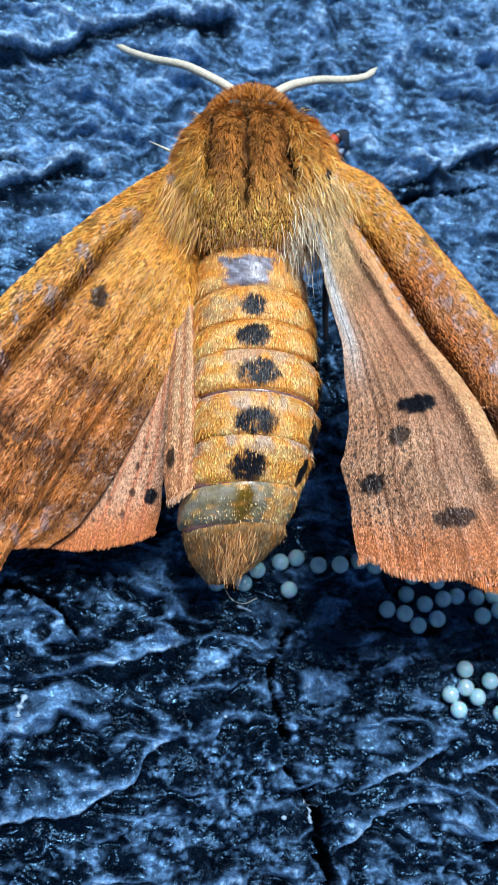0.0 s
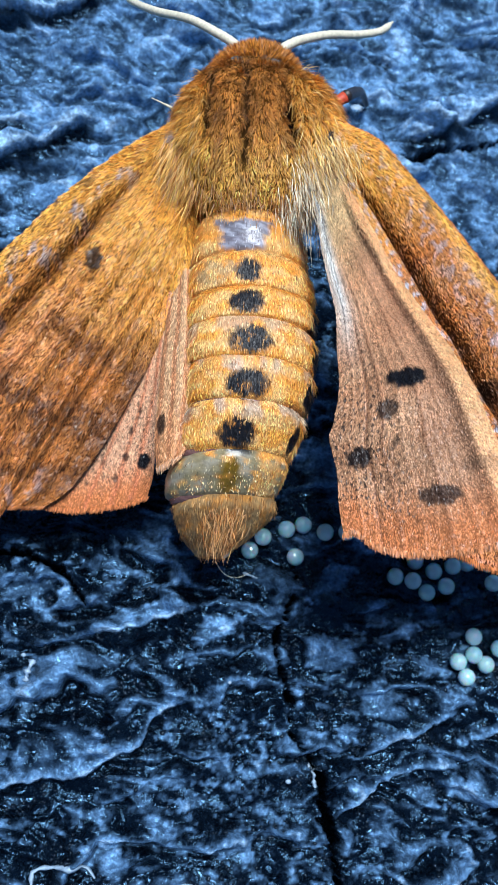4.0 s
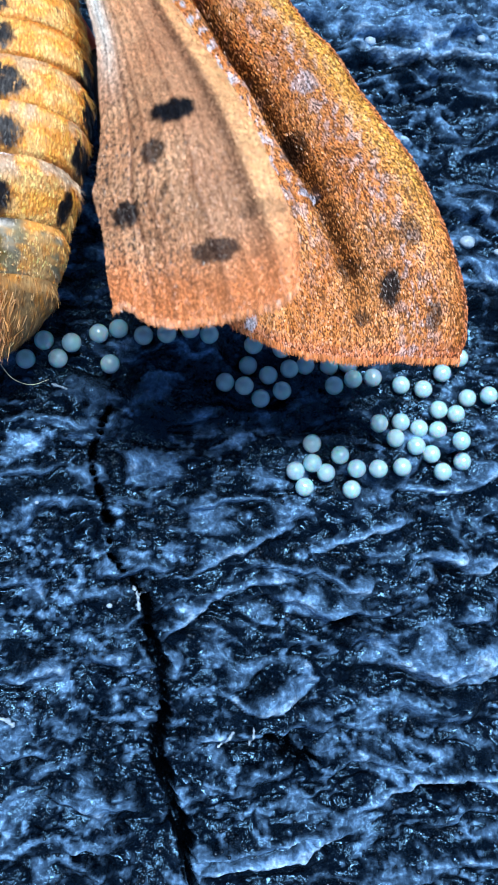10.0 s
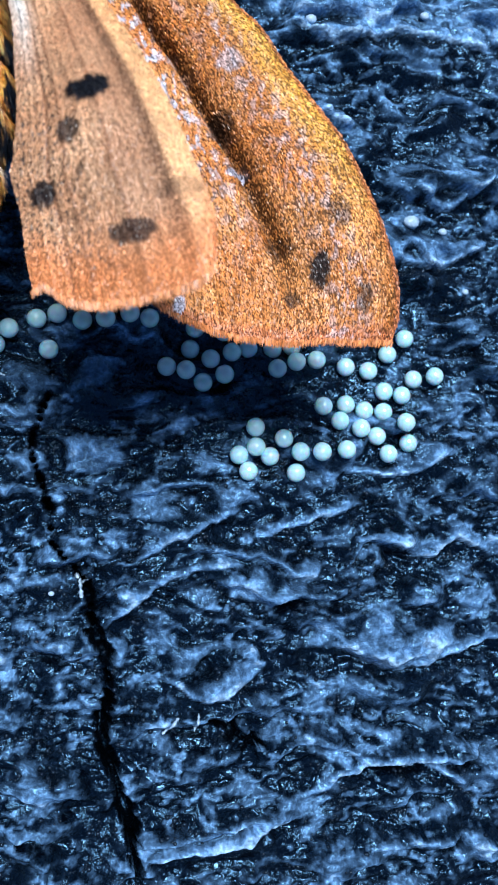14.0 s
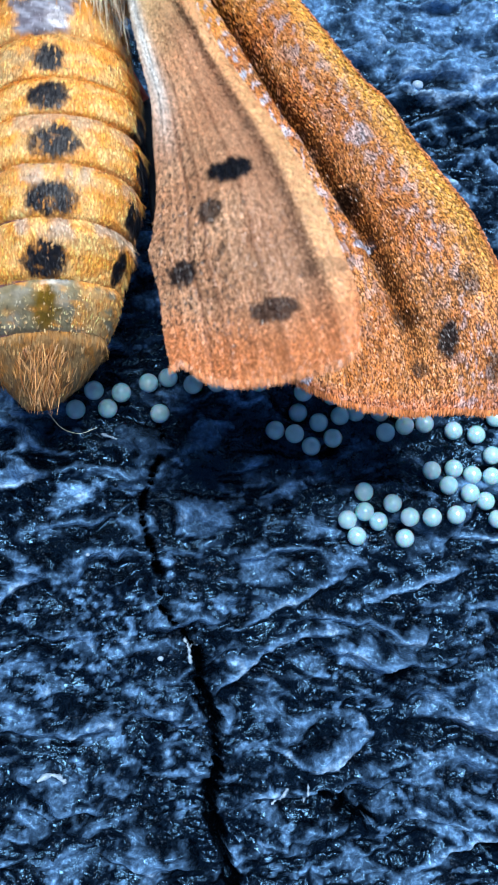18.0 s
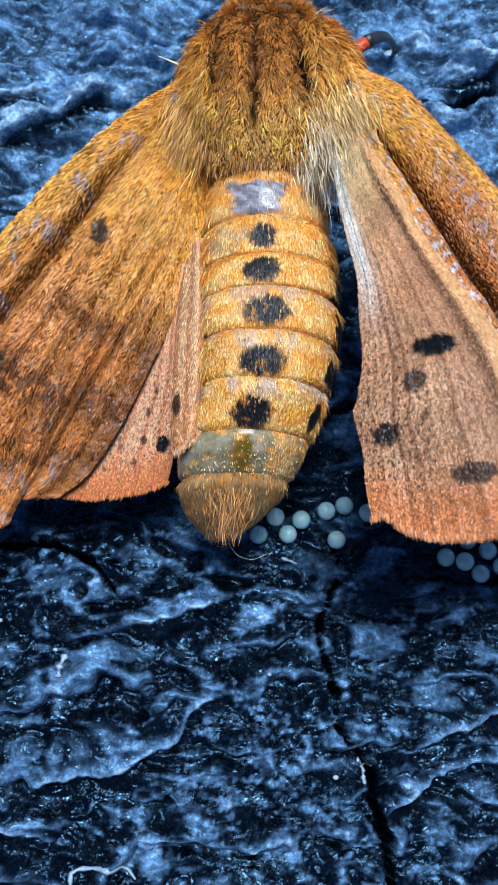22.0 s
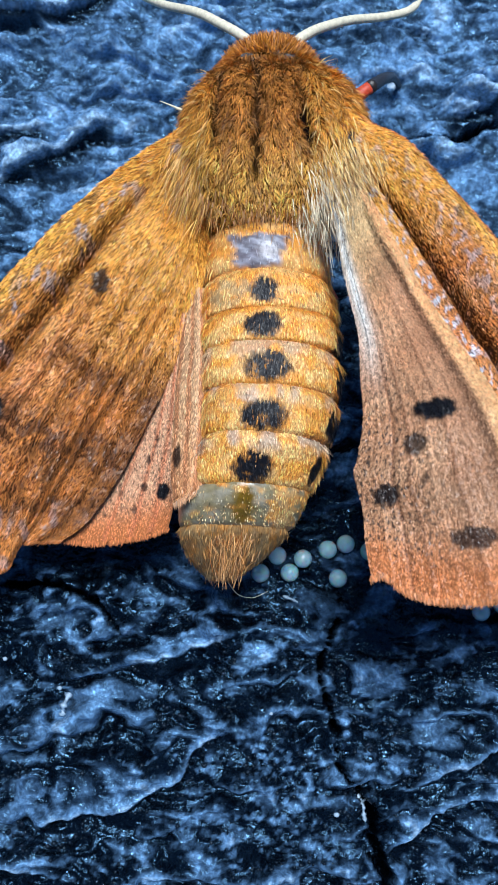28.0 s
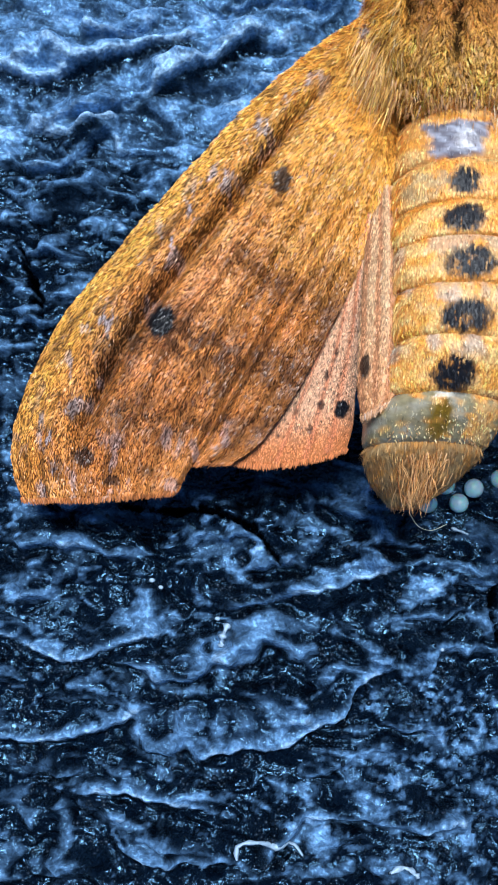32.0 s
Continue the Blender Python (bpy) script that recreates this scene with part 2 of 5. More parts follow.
LIPS = [  # terraces: the line of a lip, its height and how far the shelf behind it runs
    ([(-14.0, -11.2), (-11.5, -10.7), (-10, -10.7), (-8.5, -9.8), (-7.3, -9.3), (-6.6, -7.8), (-4.6, -7.0)], 0.75, 2.2),
    ([(-23, 28.5), (-19.7, 28.8), (-15.8, 29.1), (-13.3, 30.3), (-11.4, 31.9), (-8.8, 32.9), (-3, 34.1)], 1.0, 3.0),
    ([(5.5, 24.6), (6.5, 24.4), (8.7, 25.1), (10.9, 26.6), (14.5, 28.4)], 0.8, 3.0),
    ([(-18, 19.5), (-16.1, 20.6), (-14.7, 21.3), (-12.9, 22.6), (-11, 23.4)], 0.8, 2.6),
    ([(11.8, -20.2), (12.5, -19.7), (14.2, -19.3), (15.9, -19.2), (17.6, -20), (19.4, -21.4)], 0.5, 1.3),
    ([(14.6, -9.1), (15.6, -9.3), (17.6, -10), (18.8, -9.2), (21, -10)], 0.45, 1.5),
    ([(8.6, -9), (9.4, -8.7), (12, -8), (14.8, -7.2)], 0.4, 1.4),
    ([(3.2, -9.7), (3.9, -9.4), (5.7, -8.6), (8.8, -7.3)], 0.4, 1.2),
    ([(1.9, -12.5), (3.8, -11.3), (5.4, -10.4), (8.2, -9.8)], 0.45, 1.4),
    ([(13, -5.9), (13.7, -5.8), (16.6, -6), (19.6, -4.8)], 0.35, 1.3),
    ([(3.4, -22.4), (5.6, -22.4), (7.9, -22.1), (11, -21.2)], 0.5, 2.0),
    ([(12, -13.8), (12.8, -13.9), (15.5, -15.1), (17.9, -14.7), (21.5, -13.6)], 0.5, 1.6),
    ([(4.2, -14.7), (4.8, -14.9), (6.8, -15.8), (9.2, -14.7)], 0.4, 1.4),
    ([(-24, -5.6), (-22.7, -6.1), (-21.2, -6.8), (-19.4, -7.3), (-17.6, -6.6), (-15, -5.8)], 0.6, 1.4),
    ([(-24, -10.6), (-22.4, -10.7), (-19.9, -10.6), (-17.7, -10.1), (-15.6, -8.9)], 0.55, 1.4),
    ([(-17.4, -14.8), (-16.9, -15), (-15.2, -15.6), (-11.8, -15.5)], 0.55, 1.3),
    ([(-10.6, -4.3), (-10.1, -4.2), (-7.6, -3.6), (-4.4, -2.6)], 0.3, 1.4),
    ([(-26, 21.2), (-24.8, 21.1), (-22.5, 20.5), (-19.7, 21.5), (-17.5, 22.4), (-14.4, 22.9)], 0.7, 2.0),
    ([(-23.6, 18.2), (-22.9, 18), (-20.9, 17.7), (-18.4, 18.5)], 0.6, 1.7),
    ([(-19.2, -12.5), (-18.5, -12.7), (-16.1, -12.8), (-12.2, -13.6)], 0.45, 1.2),
    ([(11, 15.9), (11.8, 15.8), (14.7, 15.4), (17.8, 16), (22.8, 15.3)], 0.6, 1.8),
    ([(16, 4.5), (16.6, 4.4), (19, 4.2), (22, 5.6)], 0.5, 1.4),
    ([(17, 8.1), (17.7, 7.9), (19.4, 7.1), (22.4, 8.9)], 0.5, 1.4),
]
CRACKS = [  # a line, its half width and depth
    ([(0.05, -0.4), (0.1, -1.7), (-0.6, -3.3), (-0.8, -4.6), (-0.2, -6.6), (0.0, -8.6), (0.6, -9.3), (1.4, -10.4), (1.75, -12.2), (2.3, -14.5),
      (1.95, -16.9), (2.5, -19.0), (3.0, -20.6), (3.4, -23.7), (3.6, -27)], 0.19, 3.5),
    ([(-17.5, -0.3), (-15.9, -0.5), (-13.8, -0.4), (-12.0, -0.9), (-11.1, -1.5), (-10.3, -2.7)], 0.09, 2.2),
    ([(3.6, 22.4), (4.6, 22.7), (6.2, 23.0), (8.0, 23.9), (10.5, 24.4), (13.0, 25.2)], 0.1, 2.4),
    ([(6.7, -16.6), (7.5, -16.95), (8.2, -17.5), (9.1, -18.0)], 0.26, 1.6),
    ([(-23.0, 11.9), (-22.75, 11.2), (-22.3, 10.2), (-21.8, 9.0), (-21.7, 8.2)], 0.13, 2.2),
]


def near_line(x, y, line):
    """The distance of every point to a curve, and how far along it (0 to 1) the nearest place is."""
    c = spline(line, 90)
    best, where = np.full(x.shape, 1e9), np.zeros(x.shape)
    for k, (a, b) in enumerate(c):
        d = (x - a) ** 2 + (y - b) ** 2
        hit = d < best
        best[hit], where[hit] = d[hit], k / 89
    return np.sqrt(best), where


def ground_height(x, y, with_shine=False):
    x, y = np.asarray(x, float), np.asarray(y, float)
    calm = np.ones(x.shape)
    spot = np.full(x.shape, 1e9)
    for a, b in EGGS:
        spot = np.minimum(spot, (x - a) ** 2 + (y - b) ** 2)
    calm = 0.7 + 0.3 * smooth(0.6, 2.2, np.sqrt(spot))
    wx, wy = x + 1.2 * clouds(x / 5, y / 4, 3, 3), y + 1.0 * clouds(x / 4.2, y / 2.6, 9, 3)
    phase = wy / 2.4 + 0.9 * clouds(x / 9, y / 5, 21, 2) + 0.35 * clouds(x / 1.7, y / 2.4, 23, 2)
    saw = phase - np.floor(phase)
    step = smooth(0.0, 0.16, saw) * (1 - smooth(0.4, 1.0, saw))
    patchy = smooth(-0.25, 0.35, clouds(x / 4.5, y / 3, 33, 2))
    h = 0.85 * patchy * step * (0.6 + 0.8 * smooth(-0.4, 0.4, clouds(x / 2.8, y / 2.8, 37, 2)))
    h = h + 0.5 * clouds(wx / 2.6, wy / 2.0, 41, 2, 0.5)
    ripple = 1 - np.abs(2.2 * clouds((0.7 * x + 0.3 * wx) / 1.5, (0.7 * y + 0.3 * wy) / 0.75 + 0.2 * x, 131, 2, 0.4))
    h = h + 0.26 * smooth(0.2, 1.0, ripple) * (0.35 + 0.65 * smooth(-0.2, 0.3, clouds(x / 3.5, y / 3, 133, 2)))
    ridge = clouds(wx / 1.9 + 0.15 * wy, wy / 0.95, 171, 2, 0.45)
    h = h + 0.5 * ridge * (0.5 + 0.5 * smooth(-0.3, 0.3, clouds(x / 4.1, y / 3.3, 173, 2)))
    h = h + 0.1 * clouds(x / 0.85, y / 0.7, 57, 3, 0.5) - 0.1 * smooth(0.25, 0.5, clouds(x / 1.1, y / 0.8, 63, 2))
    lump = clouds(x / 0.85 + 0.3 * y, y / 0.48, 151, 2, 0.5)
    h = h + 0.17 * np.maximum(lump, -0.2) * (0.3 + 0.75 * smooth(-0.2, 0.2, clouds(x / 3.1, y / 2.4, 153, 2)))
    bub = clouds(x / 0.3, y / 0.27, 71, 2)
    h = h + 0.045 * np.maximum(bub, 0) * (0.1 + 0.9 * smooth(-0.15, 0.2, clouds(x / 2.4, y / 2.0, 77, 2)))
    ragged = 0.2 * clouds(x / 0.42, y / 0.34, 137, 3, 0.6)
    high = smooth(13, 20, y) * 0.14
    # sky sheen on shelves, crests and the far top, painted into the colour
    shine = 0.9 * patchy * smooth(0.03, 0.1, saw) * smooth(0.5, 0.0, saw + 0.6 * ragged)
    shine = np.maximum(shine, 0.62 * smooth(0.08, 0.6, clouds(wx / 2.6, wy / 2.0, 41, 2, 0.5) + 0.5 * clouds(wx / 3.2, wy / 1.5, 47, 3, 0.55) + ragged + high))
    shine = np.maximum(shine, 0.4 * smooth(0.55, 1.0, ripple + 0.6 * ragged) * smooth(-0.1, 0.3, clouds(x / 2.6, y / 2.2, 141, 2) + high))
    shine = shine + 0.3 * patchy * smooth(0.04, 0.09, saw) * smooth(0.2, 0.1, saw) + 0.6 * smooth(0.12, 0.42, lump + 0.4 * bub + 0.3 * ragged) * smooth(-0.1, 0.3, clouds(x / 3.1, y / 2.4, 153, 2))
    # painted glitter beside the long crack and over the lower part
    shine = shine + 0.3 * np.exp(-((x + 2.8) ** 2) / 9 - (y + 8.5) ** 2 / 40) * smooth(0.0, 0.3, bub + ragged)
    shine = shine + 0.22 * smooth(-5, -11, y) * smooth(-0.05, 0.35, bub + lump) * smooth(-14, -8, x)
    shine = shine + 0.55 * smooth(0.02, 0.45, ridge + 0.8 * ragged)
    shine = shine + 0.01 + 3.0 * high
    shine = shine * (0.75 + 0.25 * smooth(0.6, 2.2, np.sqrt(spot)))
    h = h * calm
    for line, rise, run in LIPS:
        lx, ly = np.array(line).T
        near = (x > lx.min()) & (x < lx.max()) & (y > ly.min() - 1) & (y < ly.max() + 3 * run + 1)
        if not near.any():
            continue
        px_, py_ = x[near], y[near]
        c = spline(line, 60)
        c = c[np.argsort(c[:, 0])]
        edge = np.interp(px_, c[:, 0], c[:, 1]) + 0.18 * clouds(px_ / 0.8, py_ / 3, 91, 3)
        d = py_ - edge
        end = smooth(lx.min(), lx.min() + 1.2, px_) * (1 - smooth(lx.max() - 1.2, lx.max(), px_))
        h[near] += rise * end * smooth(-0.1, 0.12, d) * np.exp(-np.maximum(d, 0) / run)
        # painted: a bright gloss line on the lip, shade below it
        shine[near] = shine[near] * (1 - 0.8 * end * smooth(-1.3, -0.2, d) * smooth(0.05, -0.1, d)) + 1.75 * end * smooth(-0.06, 0.08, d) * np.exp(-np.maximum(d, 0) / (0.17 * run))
    for line, half, deep in CRACKS:
        lx, ly = np.array(line).T
        near = (x > lx.min() - 1) & (x < lx.max() + 1) & (y > ly.min() - 1) & (y < ly.max() + 1)
        if not near.any():
            continue
        px_, py_ = x[near], y[near]
        d, w = near_line(px_, py_, line)
        wide = half * np.maximum(0.22, 1 + 2.1 * clouds(py_ / 1.1 + px_ / 1.3, w * 5, 101, 3)) * (0.36 + 0.64 * smooth(0.15, 0.42, w)) * (1 - smooth(0.93, 1, w))
        d = d + 0.17 * clouds(px_ / 0.45, py_ / 0.45, 103, 3)
        h[near] -= deep * (1 - smooth(wide * 0.55, wide * 1.2 + 0.04, d))
        # cracks stay black, without the painted sheen
        shine[near] *= smooth(wide * 0.9, wide * 1.3 + 0.1, d)
        h[near] += 0.14 * np.exp(-(((d - wide - 0.3) / 0.22) ** 2)) * smooth(-0.2, 0.3, clouds(px_ / 1.1, py_ / 1.1, 107, 2))
    far = smooth(48, 110, np.hypot(x, y - 5))
    h, shine = h * (1 - far), shine * (1 - far) + 0.4 * far
    return (h, np.clip(shine, 0, 1.8)) if with_shine else h


def build_ground():
    def axis(lo, hi, step):
        mid = np.arange(lo, hi + step / 2, step)
        out = step * np.cumsum(1.22 ** np.arange(1, 53))
        return np.r_[lo - out[::-1], mid, hi + out]

    gx, gy = axis(-27.0, 24.0, 0.088), axis(-27.0, 38.0, 0.088)
    x, y = np.meshgrid(gx, gy, indexing="ij")
    h, shine = ground_height(x.ravel(), y.ravel(), True)
    # vertex colours hold the painted sheen: black hollows, blue shelves, pale lip edges
    paint = blend(np.tile((0.0004, 0.0009, 0.002), (len(h), 1)), (0.098, 0.205, 0.372), smooth(0.16, 1.25, shine))
    paint = blend(paint, (0.28, 0.44, 0.64), 0.9 * smooth(1.15, 1.75, shine))
    v = np.stack([x.ravel(), y.ravel(), h], 1)
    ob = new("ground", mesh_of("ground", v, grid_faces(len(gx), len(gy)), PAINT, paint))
    # blisters: tiny glossy beads strewn over the black places
    n = 38000
    bx, by = RNG.uniform(-24, 21, n), RNG.uniform(-24, 6, n)
    hb, wb = ground_height(bx, by, True)
    crowd = smooth(0.0, 0.35, clouds(bx / 2.2, by / 1.6, 161, 3) + 0.15 * np.exp(-((bx + 2) ** 2) / 20)) * smooth(0.6, 0.15, wb)
    keep = RNG.random(n) < 0.5 * crowd
    bx, by, hb = bx[keep], by[keep], hb[keep]
    r = 0.045 + 0.095 * RNG.random(len(bx)) ** 2.2
    k = np.arange(6) * np.pi / 3
    ring = np.stack([np.cos(k), np.sin(k), 0 * k], 1)
    shape = np.vstack([ring * [1, 1, 0] + [0, 0, -0.3], ring * [0.87, 0.87, 0] + [0, 0, 0.45], [[0, 0, 0.95]]])
    bv = np.stack([bx, by, hb], 1)[:, None] + shape[None] * r[:, None, None]
    tri = [(i, (i + 1) % 6, 6 + (i + 1) % 6) for i in range(6)] + [(i, 6 + (i + 1) % 6, 6 + i) for i in range(6)] + [(6 + i, 6 + (i + 1) % 6, 12) for i in range(6)]
    bt = (np.array(tri)[None] + 13 * np.arange(len(bx))[:, None, None]).reshape(-1, 3)
    part("blister", mesh_of("blister", bv.reshape(-1, 3), bt, BEAD), ob, "tiny glossy black beads of paint", "stuff")
    return tagged(ob, "blue-black weathered painted board with ridges and cracks", "ground", kind="structure")


build_ground()


def ball_mesh(name, material, rx, ry, rz, nu=14, nv=20, wobble=0.0):
    a, b = np.linspace(0, np.pi, nu), np.linspace(0, 2 * np.pi, nv, endpoint=False)
    a, b = np.meshgrid(a, b, indexing="ij")
    r = 1 + wobble * clouds(a * 2.3 + 5, b * 1.6, 5, 2)
    v = np.stack([rx * r * np.sin(a) * np.cos(b), ry * r * np.sin(a) * np.sin(b), rz * r * np.cos(a)], -1).reshape(-1, 3)
    return mesh_of(name, v, grid_faces(nu, nv, True)[:, ::-1].copy(), material)


def build_eggs():
    first = None
    hs = ground_height(np.array([e[0] for e in EGGS]), np.array([e[1] for e in EGGS]))
    me = ball_mesh("egg", PEARL, 0.44, 0.44, 0.41, 18, 28)
    for (x, y), h in zip(EGGS, hs):
        m = pose(x * MM, y * MM, (h + 0.36) * MM, *RNG.uniform(-12, 12, 2), RNG.uniform(0, 360))
        if first is None:
            first = tagged(new("egg", me), "round pearly pale green moth egg on dark paint", "egg", "clutch of eggs")
            first.matrix_basis = m
        else:
            copy_thing(first, m)


build_eggs()


def strip_thing(name, line, width, material, label, category, lift=0.05):
    """A thin curled flake or fibre that lies on the ground."""
    c = spline(line, 14)
    h = ground_height(c[:, 0], c[:, 1])
    h = np.maximum(h, h.mean() - 0.1)
    n = len(c)
    t = np.gradient(c, axis=0)
    t /= np.linalg.norm(t, axis=1, keepdims=True)
    s = np.stack([-t[:, 1], t[:, 0]], 1) * (width / 2 * (1 + 0.4 * RNG.normal(0, 1, (n, 1)).clip(-1, 1)))
    s[0] *= 0.4
    s[-1] *= 0.4
    rows = [np.c_[c - s, h + lift], np.c_[c, h + lift + width * 0.35], np.c_[c + s, h + lift], np.c_[c, h - 0.04]]
    v = np.stack(rows, 1).reshape(-1, 3)
    base = v.mean(0) * [1, 1, 0] + [0, 0, v[:, 2].min()]
    ob = new(name, mesh_of(name, v - base, grid_faces(n, 4, True), material))
    ob.location = base * MM
    return tagged(ob, label, category)


for line, w in (([(-11.8, -15.3), (-11.75, -14.7), (-10.6, -14.5), (-9.5, -14.5), (-9.0, -15.0)], 0.22), ([(-5.3, -15.5), (-4.7, -15.3), (-4.1, -15.6)], 0.25),
                ([(-12.5, -5.4), (-12.7, -5.9), (-12.8, -6.4)], 0.3), ([(1.0, -9.9), (1.15, -10.4), (1.2, -11.0)], 0.2), ([(1.2, -10.45), (1.5, -10.2)], 0.12)):
    strip_thing("paint_flake", line, w, FLAKE, "curled pale flake of paint on the dark board", "flake")
for line in ([(4.5, -17.0), (4.8, -16.7), (5.2, -16.3)], [(5.9, -17.0), (6.0, -16.6), (6.1, -16.2)], [(-2.6, -0.85), (-2.2, -1.0), (-1.9, -1.15)]):
    strip_thing("fibre", line, 0.13, FLAKE, "short pale fibre lying on the dark board", "fibre")
GRIT = [(-0.1, -10.75, 0.14), (17.3, 6.2, 0.4), (19.1, 5.9, 0.22), (12.7, 16.1, 0.28), (18.8, 17.0, 0.25), (20.1, 2.9, 0.18), (3.2, 25.9, 0.4), (-3.2, -6.2, 0.1),
        (-13.0, -5.2, 0.12), (-16.0, -3.6, 0.13), (-15.6, -3.9, 0.12)]
for x, y, r in GRIT:
    ob = new("grit", ball_mesh("grit", FLAKE, r, r * 0.8, r * 0.6, 8, 10, 0.5))
    ob.location = (x * MM, y * MM, (float(ground_height(np.array([x]), np.array([y]))[0]) + r * 0.35) * MM)
    tagged(ob, "small pale speck of grit on the dark board", "grit")

# ---- the moth, in parts under one empty at its base
BASE = np.array([-4.2, 14.0, 0.0])
moth = tagged(new("moth"), "orange-brown furry tiger moth with black abdomen spots laying eggs", "moth")
moth.location = BASE * MM
UMBER = (0.17, 0.06, 0.018)
INK, GREY, CORAL, BUFF = (0.004, 0.004, 0.007), (0.38, 0.38, 0.46), (0.66, 0.22, 0.075), (0.72, 0.52, 0.30)


def local(p):
    return np.asarray(p, float) - BASE


def spots(x, y, items, seed):
    """How much every point lies in one of the ragged dark marks (x, y, half width, half height, strength)."""
    k = np.zeros(np.shape(x))
    for a, b, rx, ry, s in items:
        d = np.sqrt(((x - a) / rx) ** 2 + ((y - b) / ry) ** 2) + 0.3 * clouds(x / 0.3, y / 0.3, seed, 3)
        k = np.maximum(k, s * (1 - smooth(0.7, 1.05, d)))
    return k


# thorax and head: a dome under deep fur, parted by three seams with painted shade
def thorax_shape(nu=40, nv=56):
    a, b = np.meshgrid(np.linspace(0, np.pi, nu), np.linspace(0, 2 * np.pi, nv, endpoint=False), indexing="ij")
    d = np.stack([np.sin(a) * np.sin(b), np.cos(a), np.sin(a) * np.cos(b)], -1)
    p = np.sign(d) * np.abs(d) ** np.array([0.85, 0.9, 0.9])
    wide = 3.4 - 0.75 * np.clip(p[..., 1], 0, 1) ** 3 + 0.75 * smooth(0, 0.6, p[..., 0]) * smooth(-0.6, 0.1, p[..., 1]) * smooth(1.0, 0.6, p[..., 1])
    return np.stack([-4.15 + wide * p[..., 0], 17.0 + 3.95 * p[..., 1], 9.7 + 3.6 * p[..., 2]], -1)


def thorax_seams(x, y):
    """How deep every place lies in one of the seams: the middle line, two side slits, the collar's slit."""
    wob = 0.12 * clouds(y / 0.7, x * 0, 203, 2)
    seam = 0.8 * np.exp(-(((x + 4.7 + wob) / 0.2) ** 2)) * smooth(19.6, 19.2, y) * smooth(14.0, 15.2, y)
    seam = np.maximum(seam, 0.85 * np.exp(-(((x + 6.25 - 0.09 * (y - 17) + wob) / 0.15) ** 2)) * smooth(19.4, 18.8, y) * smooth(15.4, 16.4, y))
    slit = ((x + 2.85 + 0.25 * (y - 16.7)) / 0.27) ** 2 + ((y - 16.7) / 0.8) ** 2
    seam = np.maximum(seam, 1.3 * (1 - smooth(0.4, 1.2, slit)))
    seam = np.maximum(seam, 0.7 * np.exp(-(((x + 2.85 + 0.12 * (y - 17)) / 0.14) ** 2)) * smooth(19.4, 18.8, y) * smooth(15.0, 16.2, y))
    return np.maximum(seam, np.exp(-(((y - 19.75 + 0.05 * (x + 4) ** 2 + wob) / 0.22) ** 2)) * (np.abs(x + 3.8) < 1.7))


def thorax_colour(x, y):
    c = blend((0.68, 0.28, 0.035), (0.80, 0.42, 0.08), smooth(17.2, 14.4, y) * 0.8)
    c = blend(c, (0.42, 0.16, 0.03), smooth(2.0, 1.6, np.abs(x + 4.6)) * smooth(14.6, 16.6, y) * 0.75)
    c = blend(c, (0.84, 0.43, 0.065), smooth(1.7, 2.6, np.abs(x + 4.15)) * smooth(18.5, 15.5, y) * 0.7)
    # shade in the seams is painted as near black
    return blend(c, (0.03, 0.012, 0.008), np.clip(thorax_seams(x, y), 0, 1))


def three_tone(c, dark=0.2):
    """Mixes dark and pale hairs into a coat."""
    pick = RNG.random((len(c), 1))
    return np.where(pick < dark, c * np.array([[0.5, 0.33, 0.2]]), np.where(pick > 0.86, c * 1.3 + 0.03, c))


def surface_samples(v, faces, n):
    """n random places on a mesh with their normals."""
    f = np.asarray(faces)
    p = v[f]
    nrm = np.cross(p[:, 2] - p[:, 0], p[:, 3] - p[:, 1])
    area = np.linalg.norm(nrm, axis=1)
    pick = RNG.choice(len(f), n, p=area / area.sum())
    s, t = RNG.random((2, n, 1))
    q = p[pick]
    at = (q[:, 0] * (1 - s) + q[:, 1] * s) * (1 - t) + (q[:, 3] * (1 - s) + q[:, 2] * s) * t
    return at, nrm[pick] / (area[pick][:, None] + 1e-12)


